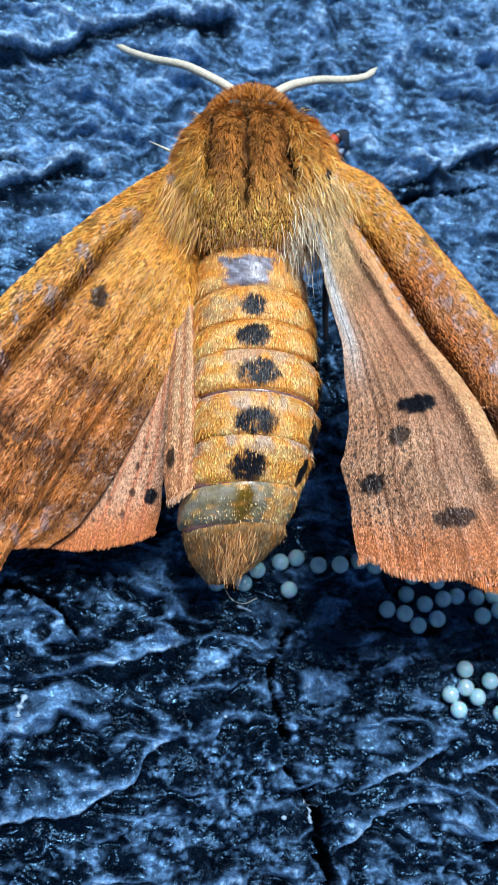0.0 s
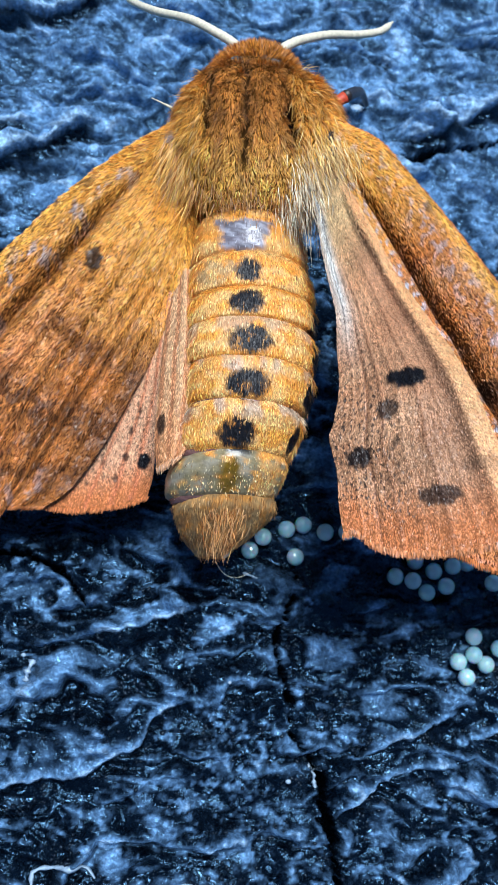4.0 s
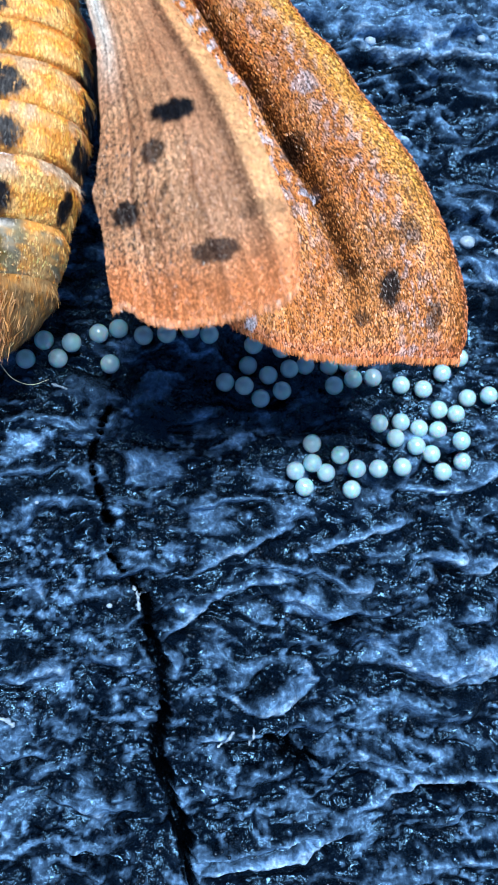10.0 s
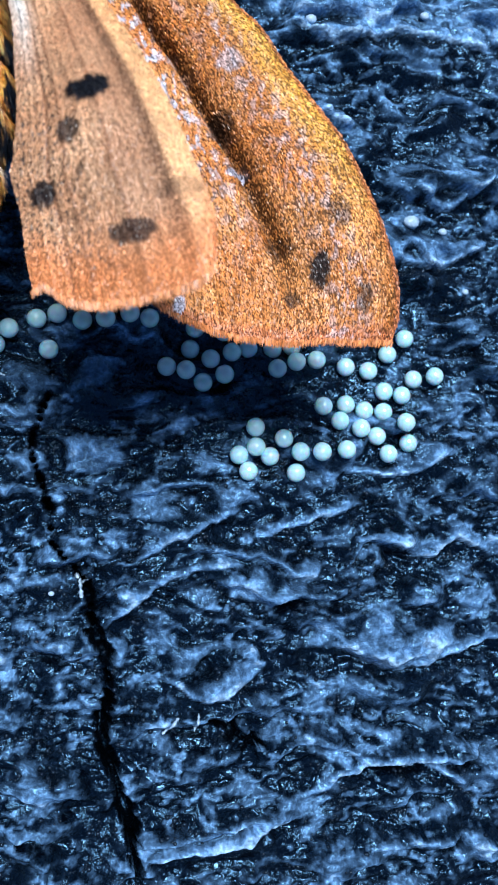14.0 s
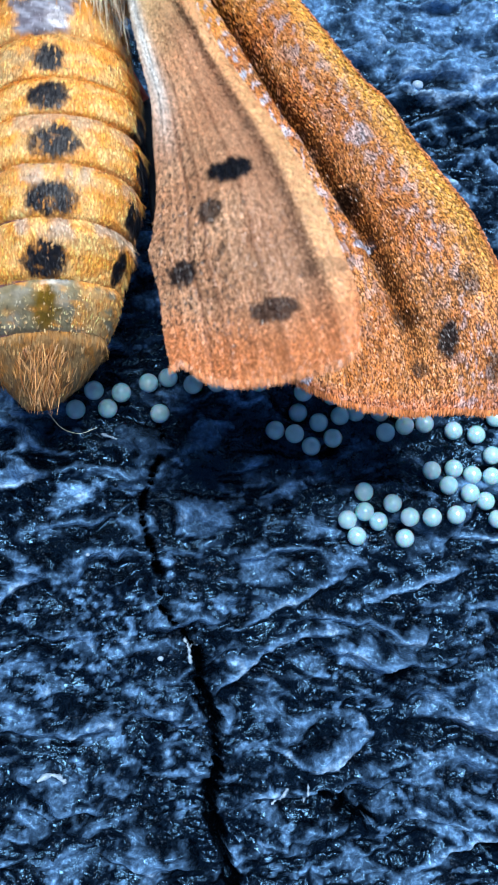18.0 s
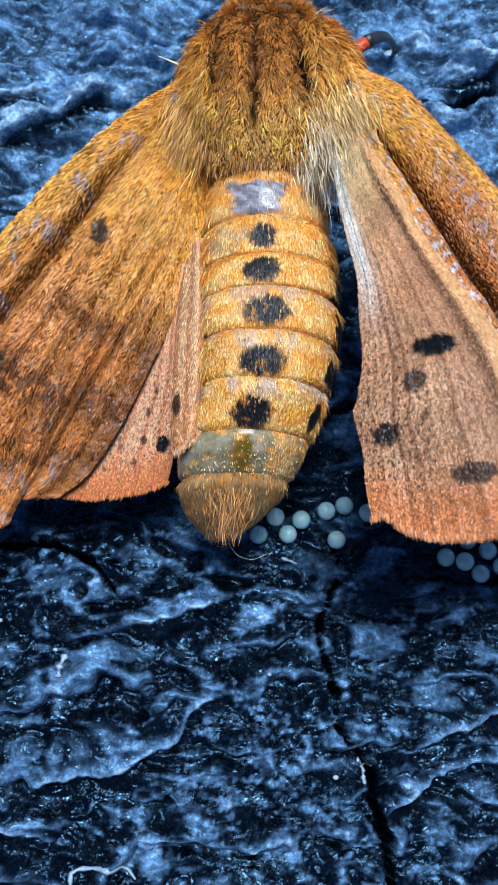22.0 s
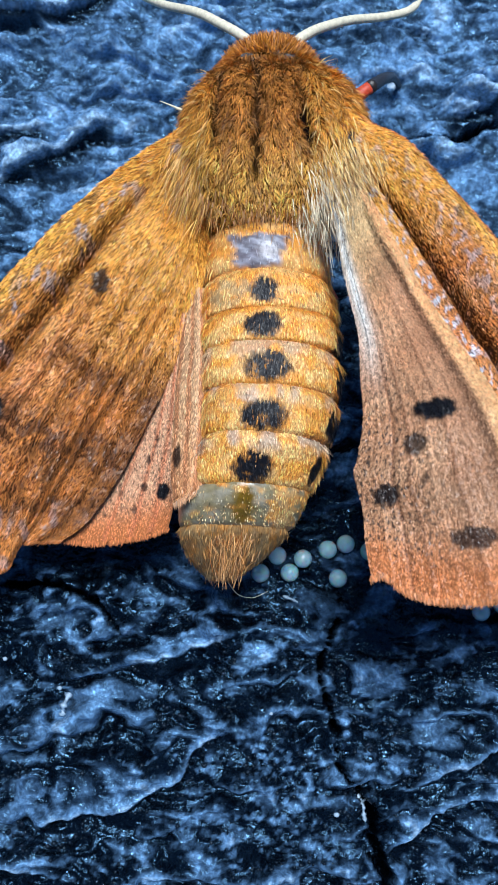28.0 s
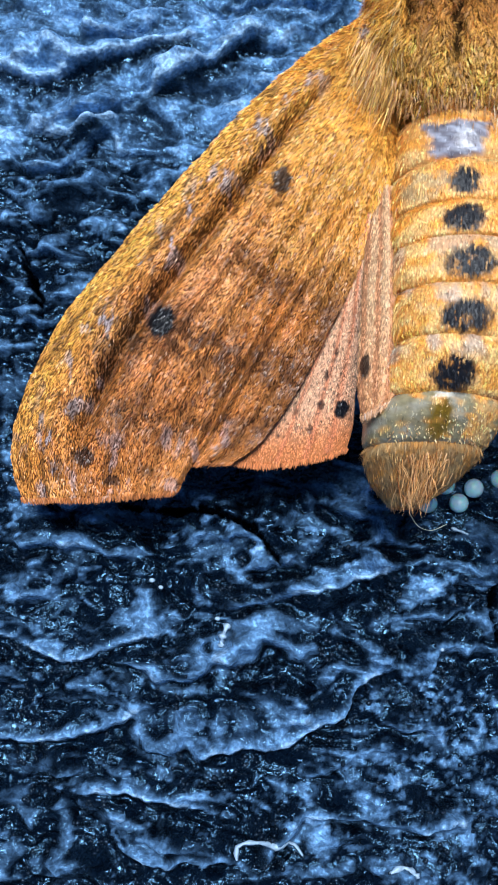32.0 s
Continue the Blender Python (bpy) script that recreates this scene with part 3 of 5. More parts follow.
def build_front():
    tv = thorax_shape(90, 130)
    tv[..., 2] -= 0.55 * thorax_seams(tv[..., 0], tv[..., 1]) * (tv[..., 2] > 10)
    nu, nv = tv.shape[:2]
    v, f = tv.reshape(-1, 3), grid_faces(nu, nv, True)
    # bed colour cut down to paint the shade between the hairs
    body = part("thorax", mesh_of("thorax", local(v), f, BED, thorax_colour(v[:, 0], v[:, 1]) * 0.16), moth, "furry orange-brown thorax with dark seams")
    at, nm = surface_samples(v, f, 76000)
    if (nm * (at - np.array([-4.15, 16.7, 9.7]))).sum() < 0:
        nm = -nm
    keep = (nm[:, 2] > -0.35) & (thorax_seams(at[:, 0], at[:, 1]) < RNG.uniform(0.3, 0.75, len(at)))
    at, nm = at[keep], nm[keep]
    x, y = at[:, 0], at[:, 1]
    back = np.stack([0.35 * (x + 4.15) / 3.4, -1 + 0 * x, 0 * x], 1)
    back = back - nm * (back * nm).sum(1, keepdims=True)
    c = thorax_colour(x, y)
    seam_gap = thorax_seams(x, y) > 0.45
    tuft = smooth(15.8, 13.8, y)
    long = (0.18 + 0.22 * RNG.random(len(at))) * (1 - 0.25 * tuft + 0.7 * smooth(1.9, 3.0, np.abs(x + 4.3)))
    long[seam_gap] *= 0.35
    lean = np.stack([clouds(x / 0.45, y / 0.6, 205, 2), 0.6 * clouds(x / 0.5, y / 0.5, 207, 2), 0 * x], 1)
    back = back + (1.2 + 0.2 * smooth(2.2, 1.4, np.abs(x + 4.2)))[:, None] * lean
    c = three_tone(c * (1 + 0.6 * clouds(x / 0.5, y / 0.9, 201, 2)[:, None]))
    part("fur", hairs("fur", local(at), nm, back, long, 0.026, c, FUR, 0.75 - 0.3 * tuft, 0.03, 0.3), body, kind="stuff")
    # sparse long bright hairs that stand off the coat
    pick = RNG.choice(len(at), 4500, replace=False)
    pick = pick[np.abs(x[pick] + 4.6) > 1.8]
    hair_c = blend(np.tile((0.72, 0.38, 0.07), (len(pick), 1)), (0.85, 0.62, 0.3), RNG.random(len(pick)) ** 2)
    part("guard_hair", hairs("guard_hair", local(at[pick]), nm[pick], back[pick], RNG.uniform(0.45, 0.95, len(pick)), 0.024, hair_c, FUR, 0.6, 0.05, 0.3), body, "long pale golden hairs", "stuff")
    body.location.y = -0.2 * MM
    # long tufts over the wing bases and the first rings
    for cx, cy, cz, n, ln, col, way in ((-6.9, 15.4, 11.0, 1500, 1.15, (0.72, 0.36, 0.055), (-0.35, -1, -0.25)), (-1.9, 15.6, 11.9, 1100, 1.05, (0.70, 0.36, 0.055), (0.12, -1, -0.2)),
                                        (-2.0, 13.7, 11.6, 520, 0.95, (0.74, 0.64, 0.46), (0.1, -1, -0.3)), (-1.2, 14.75, 13.35, 520, 0.8, (0.66, 0.42, 0.14), (0.3, -1, 0.1)),
                                        (-1.75, 13.8, 13.1, 340, 0.7, (0.74, 0.62, 0.42), (0.2, -1, 0.0)), (-4.2, 13.9, 11.7, 700, 0.45, (0.36, 0.15, 0.03), (0, -1, -0.35))):
        r = RNG.normal(0, 1, (n, 3)) * [0.55 if abs(cx + 4.2) > 1 else 1.3, 0.6, 0.28] + [cx, cy, cz]
        up = np.tile([0.0, 0.0, 1.0], (n, 1))
        d = np.tile(np.array(way) / np.linalg.norm(way), (n, 1))
        part("fur_tuft", hairs("fur_tuft", local(r), up, d, ln * RNG.uniform(0.5, 1.05, n), 0.028, three_tone(blend(np.tile(col, (n, 1)), BUFF, RNG.random(n) * 0.2)), FUR, 0.12, 0.1, 0.16),
             body, "long golden tuft of hair", "stuff")
    hv = ball_shape((-4.0, 20.1, 9.9), (2.0, 1.45, 2.2), 26, 36)
    hf = grid_faces(26, 36, True)
    head_col = blend(np.tile((0.42, 0.15, 0.015), (len(hv), 1)), (0.35, 0.3, 0.28), spots(hv[:, 0], hv[:, 1], [(-5.0, 20.9, 0.35, 0.2, 0.8), (-3.55, 20.2, 0.5, 0.22, 0.7)], 211))
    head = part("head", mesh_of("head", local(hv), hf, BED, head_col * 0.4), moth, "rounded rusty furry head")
    at, nm = surface_samples(hv, hf, 13000)
    if (nm * (at - np.array([-4.0, 20.1, 9.9]))).sum() < 0:
        nm = -nm
    keep = (nm[:, 2] > -0.3) & ~((np.abs(at[:, 1] - 19.75) < 0.32) & (np.abs(at[:, 0] + 3.75) < 1.1) & (at[:, 2] > 11))
    at, nm = at[keep], nm[keep]
    # the collar slit's shade is painted onto the hairs around it
    c = blend(three_tone(np.tile((0.46, 0.165, 0.015), (len(at), 1))), (0.05, 0.02, 0.01), spots(at[:, 0], at[:, 1], [(-3.6, 19.85, 0.8, 0.22, 0.9)], 213))
    d = np.stack([0.25 * (at[:, 0] + 4), 0.5 * np.sign(at[:, 1] - 19.6), 0 * at[:, 0]], 1)
    part("fur", hairs("fur", local(at), nm, d, RNG.uniform(0.25, 0.5, len(at)), 0.034, c, FUR, 0.8, 0.0, 0.3), head, kind="stuff")
    head.location.y = -0.2 * MM
    for px, py, pr in ((-4.95, 20.0, 0.36), (-3.55, 20.05, 0.42)):
        crust = part("collar_plate", ball_mesh("collar_plate", GREY_PLATE, pr, pr * 0.55, pr * 0.5, 10, 14, 0.6), head, "small bare shiny grey plate")
        crust.location = local((px, py, 11.85)) * MM
    for sx in (-1, 1):
        eye = part("eye", ball_mesh("eye", BLACK_LEG, 0.5, 0.6, 0.7), head, "dark round eye")
        eye.location = local((-4.0 + sx * 1.65, 20.7, 8.9)) * MM
    # antennae: pale curved threads that thin towards the tip
    for line in ([(-4.75, 20.9, 11.0), (-5.3, 21.4, 10.95), (-6.1, 22.1, 10.6), (-7.1, 23.0, 10.0), (-8.5, 24.2, 8.7), (-9.5, 25.5, 7.4), (-10.15, 26.6, 6.4)],
                 [(-3.3, 20.9, 11.0), (-2.7, 21.5, 10.9), (-1.9, 22.2, 10.5), (-0.6, 23.1, 9.8), (1.0, 23.9, 9.0), (2.2, 24.6, 8.5), (2.9, 25.4, 8.2)]):
        part("antenna", tube("antenna", line, lambda s: 0.21 - 0.04 * s + 0.006 * np.sin(s * 170) - 0.11 * smooth(0.93, 1.0, s), CREAM, 120, 10), moth, "pale cream thread-like antenna")
    legs = (([(-1.6, 19.2, 8.2), (-0.6, 19.8, 8.8), (0.35, 20.5, 9.0)], [(0.35, 20.5, 9.0), (1.4, 22.2, 7.0), (2.6, 24.6, 3.4), (3.6, 26.0, 0.4)], SCARLET),
            ([(-5.9, 18.8, 7.4), (-6.2, 18.6, 6.9), (-6.4, 18.4, 6.4)], [(-6.4, 18.4, 6.4), (-6.6, 18.3, 4), (-6.8, 18.2, 1.8), (-7.0, 18.1, 0.4)], SCARLET),
            ([(-1.8, 17.0, 7.0), (-0.6, 16.6, 6.8), (0.4, 16.0, 6.2)], [(0.4, 16.0, 6.2), (1.0, 15.4, 4), (1.4, 14.6, 2), (1.8, 13.6, 0.4)], SCARLET),
            ([(-6.6, 17.0, 7.0), (-7.6, 16.4, 6.6), (-8.4, 15.8, 5.8)], [(-8.4, 15.8, 5.8), (-8.8, 15.2, 4), (-9.2, 14.6, 2), (-9.6, 13.8, 0.4)], SCARLET),
            ([(-2.4, 14.2, 6.8), (-1.6, 13.0, 6.4), (-0.8, 12.0, 5.8)], [(-0.8, 12.0, 5.8), (-0.5, 11, 4), (-0.3, 10, 2), (-0.1, 8.8, 0.4)], SCARLET),
            ([(-6.0, 14.2, 6.8), (-6.9, 13.0, 6.4), (-7.8, 12.0, 5.6)], [(-7.8, 12.0, 5.6), (-8.2, 11, 4), (-8.5, 10, 2), (-8.8, 8.8, 0.4)], SCARLET))
    for thigh, shin, mat in legs:
        foot = float(ground_height(np.array([shin[-1][0]]), np.array([shin[-1][1]]))[0])
        shin = shin[:-1] + [(shin[-1][0], shin[-1][1], foot + 0.05)]
        leg = part("leg", tube("leg", thigh, lambda s: 0.36 - 0.08 * s, mat, 20), moth, "leg with a hairy red thigh")
        part("shin", tube("shin", shin, lambda s: 0.3 - 0.16 * s, BLACK_LEG, 30), leg, "dark slender lower leg")
    for jx, jy, jz, jr in ((-1.15, 16.5, 12.35, 0.34), (-0.95, 15.9, 12.25, 0.27)):
        joint = part("joint_plate", ball_mesh("joint_plate", BLACK_LEG, jr * 0.8, jr, jr * 0.6, 8, 12, 0.5), body, "small bare shiny black plate")
        joint.location = local((jx, jy, jz)) * MM
    # a pale spine that stands off the shoulder
    part("spine", tube("spine", [(-7.6, 19.3, 8.6), (-8.2, 19.5, 8.7), (-8.6, 19.6, 8.8)], lambda s: 0.07 * (1 - 0.8 * s), CREAM, 10), moth, "thin pale spine")


def ball_shape(c, r, nu, nv):
    a, b = np.meshgrid(np.linspace(0, np.pi, nu), np.linspace(0, 2 * np.pi, nv, endpoint=False), indexing="ij")
    return (np.stack([np.sin(a) * np.sin(b), np.cos(a), np.sin(a) * np.cos(b)], -1) * r + c).reshape(-1, 3)


def tube(name, line, radius, material, n=40, sides=8):
    c = spline(line, n)
    s = np.linspace(0, 1, n)
    r = np.broadcast_to(radius(s), n)
    t = np.gradient(c, axis=0)
    t /= np.linalg.norm(t, axis=1, keepdims=True)
    u = np.cross(t, [0.05, 0.1, 1.0])
    u /= np.linalg.norm(u, axis=1, keepdims=True)
    w = np.cross(t, u)
    a = np.linspace(0, 2 * np.pi, sides, endpoint=False)
    v = c[:, None] + (u[:, None] * np.cos(a)[None, :, None] + w[:, None] * np.sin(a)[None, :, None]) * r[:, None, None]
    v = np.vstack([v.reshape(-1, 3), c[:1], c[-1:]])
    f = grid_faces(n, sides, True).tolist()
    f += [(k, (k + 1) % sides, n * sides) for k in range(sides)] + [((n - 1) * sides + (k + 1) % sides, (n - 1) * sides + k, n * sides + 1) for k in range(sides)]
    return mesh_of(name, local(v), f, material)


# abdomen: telescoping rings, each with its own short coat
RINGS = [13.3, 11.15, 9.6, 8.3, 6.6, 4.85, 3.05, 1.6, -0.35]
AXIS_Y = [13.4, 12, 10, 8, 6.3, 4.5, 2.5, 1.5, 0.5, -0.6]
AXIS_X = [-4.1, -4.05, -3.9, -3.83, -3.88, -4.12, -4.87, -5.1, -5.35, -5.6]
AXIS_Z = [9.1, 9.1, 9.1, 9.15, 9.1, 8.8, 7.7, 6.9, 5.8, 4.6]
HALF_W = [2.3, 2.4, 2.62, 2.68, 2.6, 2.46, 2.42, 2.22, 1.48, 0.25]
HALF_H = [2.4, 2.5, 2.5, 2.5, 2.5, 2.4, 2.2, 1.9, 1.4, 0.25]
MARKS = [(-4.3, 10.38, 0.6, 0.58), (-4.3, 9.0, 0.8, 0.56), (-4.1, 7.4, 1.0, 0.68), (-4.25, 5.55, 1.0, 0.68), (-4.55, 3.7, 0.92, 0.64)]
ring_parts = []


def ring_colour(k, x, y, z):
    gold = blend(np.tile((0.88, 0.36, 0.06), (len(x), 1)), (0.88, 0.50, 0.18), smooth(-0.3, 0.4, clouds(x / 0.9, y / 0.5, 301 + k, 3)))
    bare = blend(blend(np.tile((0.35, 0.29, 0.16), (len(x), 1)), (0.47, 0.42, 0.31), smooth(-0.1, 0.4, clouds(x / 0.8, y / 0.5, 343, 3))), (0.22, 0.125, 0.008), spots(x, y, [(-4.9, 2.4, 0.5, 0.85, 1.0)], 305))
    cover = np.ones(len(x))
    if k == 0:
        edge = np.maximum(np.abs(x + 4.5) / (1.05 + 0.12 * (y - 12)), np.abs(y - 11.95) / 0.72) + 0.35 * clouds(x / 0.4, y / 0.4, 311, 3)
        cover = 0.08 + 0.92 * smooth(0.85, 1.05, edge)
        bare = blend(np.tile((0.12, 0.14, 0.2), (len(x), 1)), (0.36, 0.40, 0.5), smooth(-0.15, 0.35, clouds((x + y) / 0.22, (y - x) / 0.9, 349, 2)))
    if k == 1:
        cover = 1 - 0.6 * spots(x, y, [(-5.6, 10.4, 0.9, 0.6, 1.0)], 313) * smooth(-0.3, 0.1, clouds(x / 0.4, y / 0.4, 351, 2))
        bare = np.tile((0.46, 0.36, 0.2), (len(x), 1))
    if k == 6:
        cover = 0.9 * smooth(-0.1, 0.25, clouds(x / 0.6, y / 0.4, 317, 3) + 0.7 * smooth(-4.4, -3.3, x) - 0.25)
    if k in (3, 4, 5):
        cover = 1 - (0.45 if k == 3 else 0.65) * smooth(RINGS[k] - 0.75, RINGS[k] - 0.3, y + 0.5 * clouds(x / 0.5, y / 0.5, 345, 2)) * smooth(-0.15, 0.15, clouds(x / 0.9, y / 1.5, 319 + k, 2))
        bare = np.tile((0.50, 0.45, 0.40), (len(x), 1))
    if k == 7:
        gold = blend(gold, (0.44, 0.20, 0.06), 0.15 + 0.7 * smooth(-0.2, 0.3, clouds(x / 0.5, y / 0.4, 347, 3)))
        cover, bare = 0.35 + 0.55 * smooth(-0.25, 0.15, clouds(x / 0.35, y / 0.35, 353, 3)), np.tile((0.36, 0.25, 0.12), (len(x), 1))
    c = blend(bare, gold, cover)
    c = blend(c, (0.32, 0.10, 0.03), 0.6 * smooth(RINGS[k + 1] + 0.13, RINGS[k + 1] + 0.0, y))
    m = spots(x, y, [(a, b, rx, ry, 1.0) for a, b, rx, ry in MARKS], 323) * (z > 9.0 - 0.6 * (k > 4))
    rim = np.interp(-y, -np.array(AXIS_Y), AXIS_X) + np.interp(-y, -np.array(AXIS_Y), HALF_W) - 0.12
    side = ((x - rim) / (0.5 if k < 5 else 0.22)) ** 2 + ((y - (RINGS[k] + RINGS[k + 1]) / 2 + 0.15) / 0.6) ** 2 + 0.5 * clouds(x / 0.3, y / 0.3, 327, 2)
    m = np.maximum(m, (k in (2, 3, 4, 5)) * (1 - smooth(0.6, 1.0, side)) * (z < 10.3))
    m = m * (1 - 0.6 * smooth(0.26, 0.45, clouds(x / 0.1, y / 0.55, 329, 2)))
    stroke = smooth(0.42, 0.52, clouds(x / 0.09, y / 0.3, 341, 2)) * (k in (1, 4, 5, 6))
    return blend(blend(c, (0.05, 0.02, 0.01), 0.7 * stroke), INK, m), cover


def build_abdomen():
    n, sides = 22, 64
    for k in range(8):
        y0, y1 = RINGS[k] + 0.28 * (k > 0), RINGS[k + 1]
        s = np.linspace(0, 1, n)
        yy = y0 + (y1 - y0) * s
        lip = 1 + 0.045 * np.sin(np.clip(s, 0, 1) * np.pi * 0.9) - 0.08 * smooth(0.24, 0.0, s) - 0.08 * smooth(0.88, 1.0, s)
        a = np.linspace(0, 2 * np.pi, sides, endpoint=False)
        cx, cz = np.interp(-yy, -np.array(AXIS_Y), AXIS_X), np.interp(-yy, -np.array(AXIS_Y), AXIS_Z)
        hw, hh = np.interp(-yy, -np.array(AXIS_Y), HALF_W) * lip, np.interp(-yy, -np.array(AXIS_Y), HALF_H) * lip
        x = cx[:, None] + hw[:, None] * np.sin(a)
        z = cz[:, None] + hh[:, None] * np.cos(a)
        slant = -0.06 * (x - cx[:, None]) if k in (3, 4, 5) else 0 * x
        y = yy[:, None] + slant + 0.05 * clouds(a * 3, a * 0 + k * 3.3, 331, 3)[None] * smooth(0.6, 1, s)[:, None]
        x = x + 0.035 * clouds(y / 0.6, a * 4 + 0 * y, 333 + k, 3)
        z = z + 0.05 * clouds(y / 0.7, a * 3 + 0 * y, 335 + k, 3)
        v = np.stack([x, y, z], -1).reshape(-1, 3)
        f = grid_faces(n, sides, True)
        c, cover = ring_colour(k, v[:, 0], v[:, 1], v[:, 2])
        what = {0: "first ring with a bare silvery patch", 6: "bare greyish olive ring", 7: "tapered last ring with a tuft"}.get(k, "golden ring with a black spot")
        ring = part("abdomen_ring", mesh_of("abdomen_ring", local(v), f, BARE if k in (0, 6) else SKIN, c * 0.8), moth, what)
        ring_parts.append(ring)
        count = {0: 5000, 6: 5000, 7: 4500}.get(k, 13000)
        at, nm = surface_samples(v, f, count)
        if (nm * (at - np.stack([np.interp(-at[:, 1], -np.array(AXIS_Y), AXIS_X), at[:, 1], np.interp(-at[:, 1], -np.array(AXIS_Y), AXIS_Z)], 1))).sum() < 0:
            nm = -nm
        hc, hcover = ring_colour(k, at[:, 0], at[:, 1], at[:, 2])
        keep = (nm[:, 2] > -0.4) & (RNG.random(len(at)) < 0.12 + 0.88 * hcover)
        at, nm, hc = at[keep], nm[keep], hc[keep]
        back = np.tile([0.0, -1.0, -0.05 if k < 6 else -0.5], (len(at), 1))
        back = back - nm * (back * nm).sum(1, keepdims=True)
        ln = RNG.uniform(0.08, 0.19, len(at)) * (1 + 1.6 * (np.abs(nm[:, 0]) > 0.88) * (k < 6) + 0.7 * (k == 7))
        ln = ln * (1 - 0.5 * smooth(RINGS[k + 1] + 0.3, RINGS[k + 1] + 0.15, at[:, 1]) * (k < 7))
        part("coat", hairs("coat", local(at), nm, back, ln, 0.03, three_tone(hc * (1.2 if k < 7 else 0.8), 0.07), FUR, 0.18 + 0.25 * (np.abs(nm[:, 0]) > 0.85), 0.05, 0.12), ring, kind="stuff")
        if k < 7:
            cut = [RINGS[k + 1] + 0.2, RINGS[k + 1] + 0.02, RINGS[k + 1] - 0.16]
            b = np.linspace(0, 2 * np.pi, 48, endpoint=False)
            rows = []
            for q, yq in enumerate(cut):
                shrink = (0.9, 0.965 if k in (3, 4) else 0.95, 0.9)[q]
                qx, qz = np.interp(-yq, -np.array(AXIS_Y), AXIS_X), np.interp(-yq, -np.array(AXIS_Y), AXIS_Z)
                qw, qh = np.interp(-yq, -np.array(AXIS_Y), HALF_W) * shrink, np.interp(-yq, -np.array(AXIS_Y), HALF_H) * shrink
                rows.append(np.stack([qx + qw * np.sin(b), yq + 0 * b - (0.06 * qw * np.sin(b) if k in (3, 4, 5) else 0), qz + qh * np.cos(b)], 1))
            part("membrane", mesh_of("membrane", local(np.vstack(rows)), grid_faces(3, 48, True), MEMBRANE), ring, "glossy dark mauve membrane between rings")
        if k == 6:
            m = 260
            r = np.stack([RNG.uniform(-6.7, -3.3, m), RNG.uniform(RINGS[7] + 0.1, RINGS[6] - 0.1, m), np.zeros(m)], 1)
            wide, mid = np.interp(-r[:, 1], -np.array(AXIS_Y), HALF_W), np.interp(-r[:, 1], -np.array(AXIS_Y), AXIS_X)
            r[:, 2] = np.interp(-r[:, 1], -np.array(AXIS_Y), AXIS_Z) + np.interp(-r[:, 1], -np.array(AXIS_Y), HALF_H) * np.sqrt(np.clip(1 - ((r[:, 0] - mid) / wide) ** 2, 0.05, 1))
            d = np.stack([RNG.normal(0, 0.3, m), -np.ones(m), 0.35 * np.ones(m)], 1)
            part("stubble", hairs("stubble", local(r), np.tile([0, 0.3, 1.0], (m, 1)), d / np.linalg.norm(d, axis=1, keepdims=True), RNG.uniform(0.08, 0.2, m), 0.03,
                                  three_tone(blend(np.tile((0.85, 0.6, 0.28), (m, 1)), BUFF, RNG.random(m) * 0.6)), FUR, 0.2, 0.1, 0.2), ring, "pale short bristles", "stuff")
        if k == 7:
            m = 480
            r = np.stack([np.clip(RNG.normal(-5.2, 0.42, m), -6.4, -4.0), RNG.uniform(0.0, 1.5, m), 0 * np.zeros(m)], 1)
            r[:, 2] = np.interp(-r[:, 1], -np.array(AXIS_Y), AXIS_Z) + np.interp(-r[:, 1], -np.array(AXIS_Y), HALF_H) * np.sqrt(np.clip(1 - ((r[:, 0] - np.interp(-r[:, 1], -np.array(AXIS_Y), AXIS_X)) / 2.2) ** 2, 0, 1)) * 0.95
            d = np.stack([0.5 * (-5.4 - r[:, 0]), -np.ones(m), -0.75 * np.ones(m)], 1)
            part("tail_tuft", hairs("tail_tuft", local(r), np.tile([0, 0.3, 1.0], (m, 1)), d / np.linalg.norm(d, axis=1, keepdims=True), RNG.uniform(0.2, 0.95, m), 0.03,
                                    three_tone(blend(np.tile((0.6, 0.25, 0.06), (m, 1)), BUFF, RNG.random(m) * 0.4)), FUR, 0.22, 0.1, 0.26), ring, "orange brush of hair", "stuff")
            part("loose_hair", tube("loose_hair", [(-5.2, -0.4, 4.2), (-4.7, -0.9, 3.4), (-4.0, -1.0, 2.6), (-3.3, -0.7, 2.2)], lambda s: 0.013 + 0 * s, CREAM, 24, 4), ring, "single loose pale hair")


# wings: each one a patch between four curves, thin, folded along its veins
def coons(costa, margin, trail, root, nu, nv):
    """A patch: u from the root to the margin, v from the costa to the trailing edge."""
    c, t = spline(costa, nu), spline(trail, nu)
    r, m = spline(root, nv), spline(margin, nv)
    u, v = np.linspace(0, 1, nu)[:, None, None], np.linspace(0, 1, nv)[None, :, None]
    p = (1 - v) * c[:, None] + v * t[:, None] + (1 - u) * r[None] + u * m[None]
    return p - ((1 - u) * (1 - v) * c[0] + u * (1 - v) * c[-1] + (1 - u) * v * t[0] + u * v * t[-1])


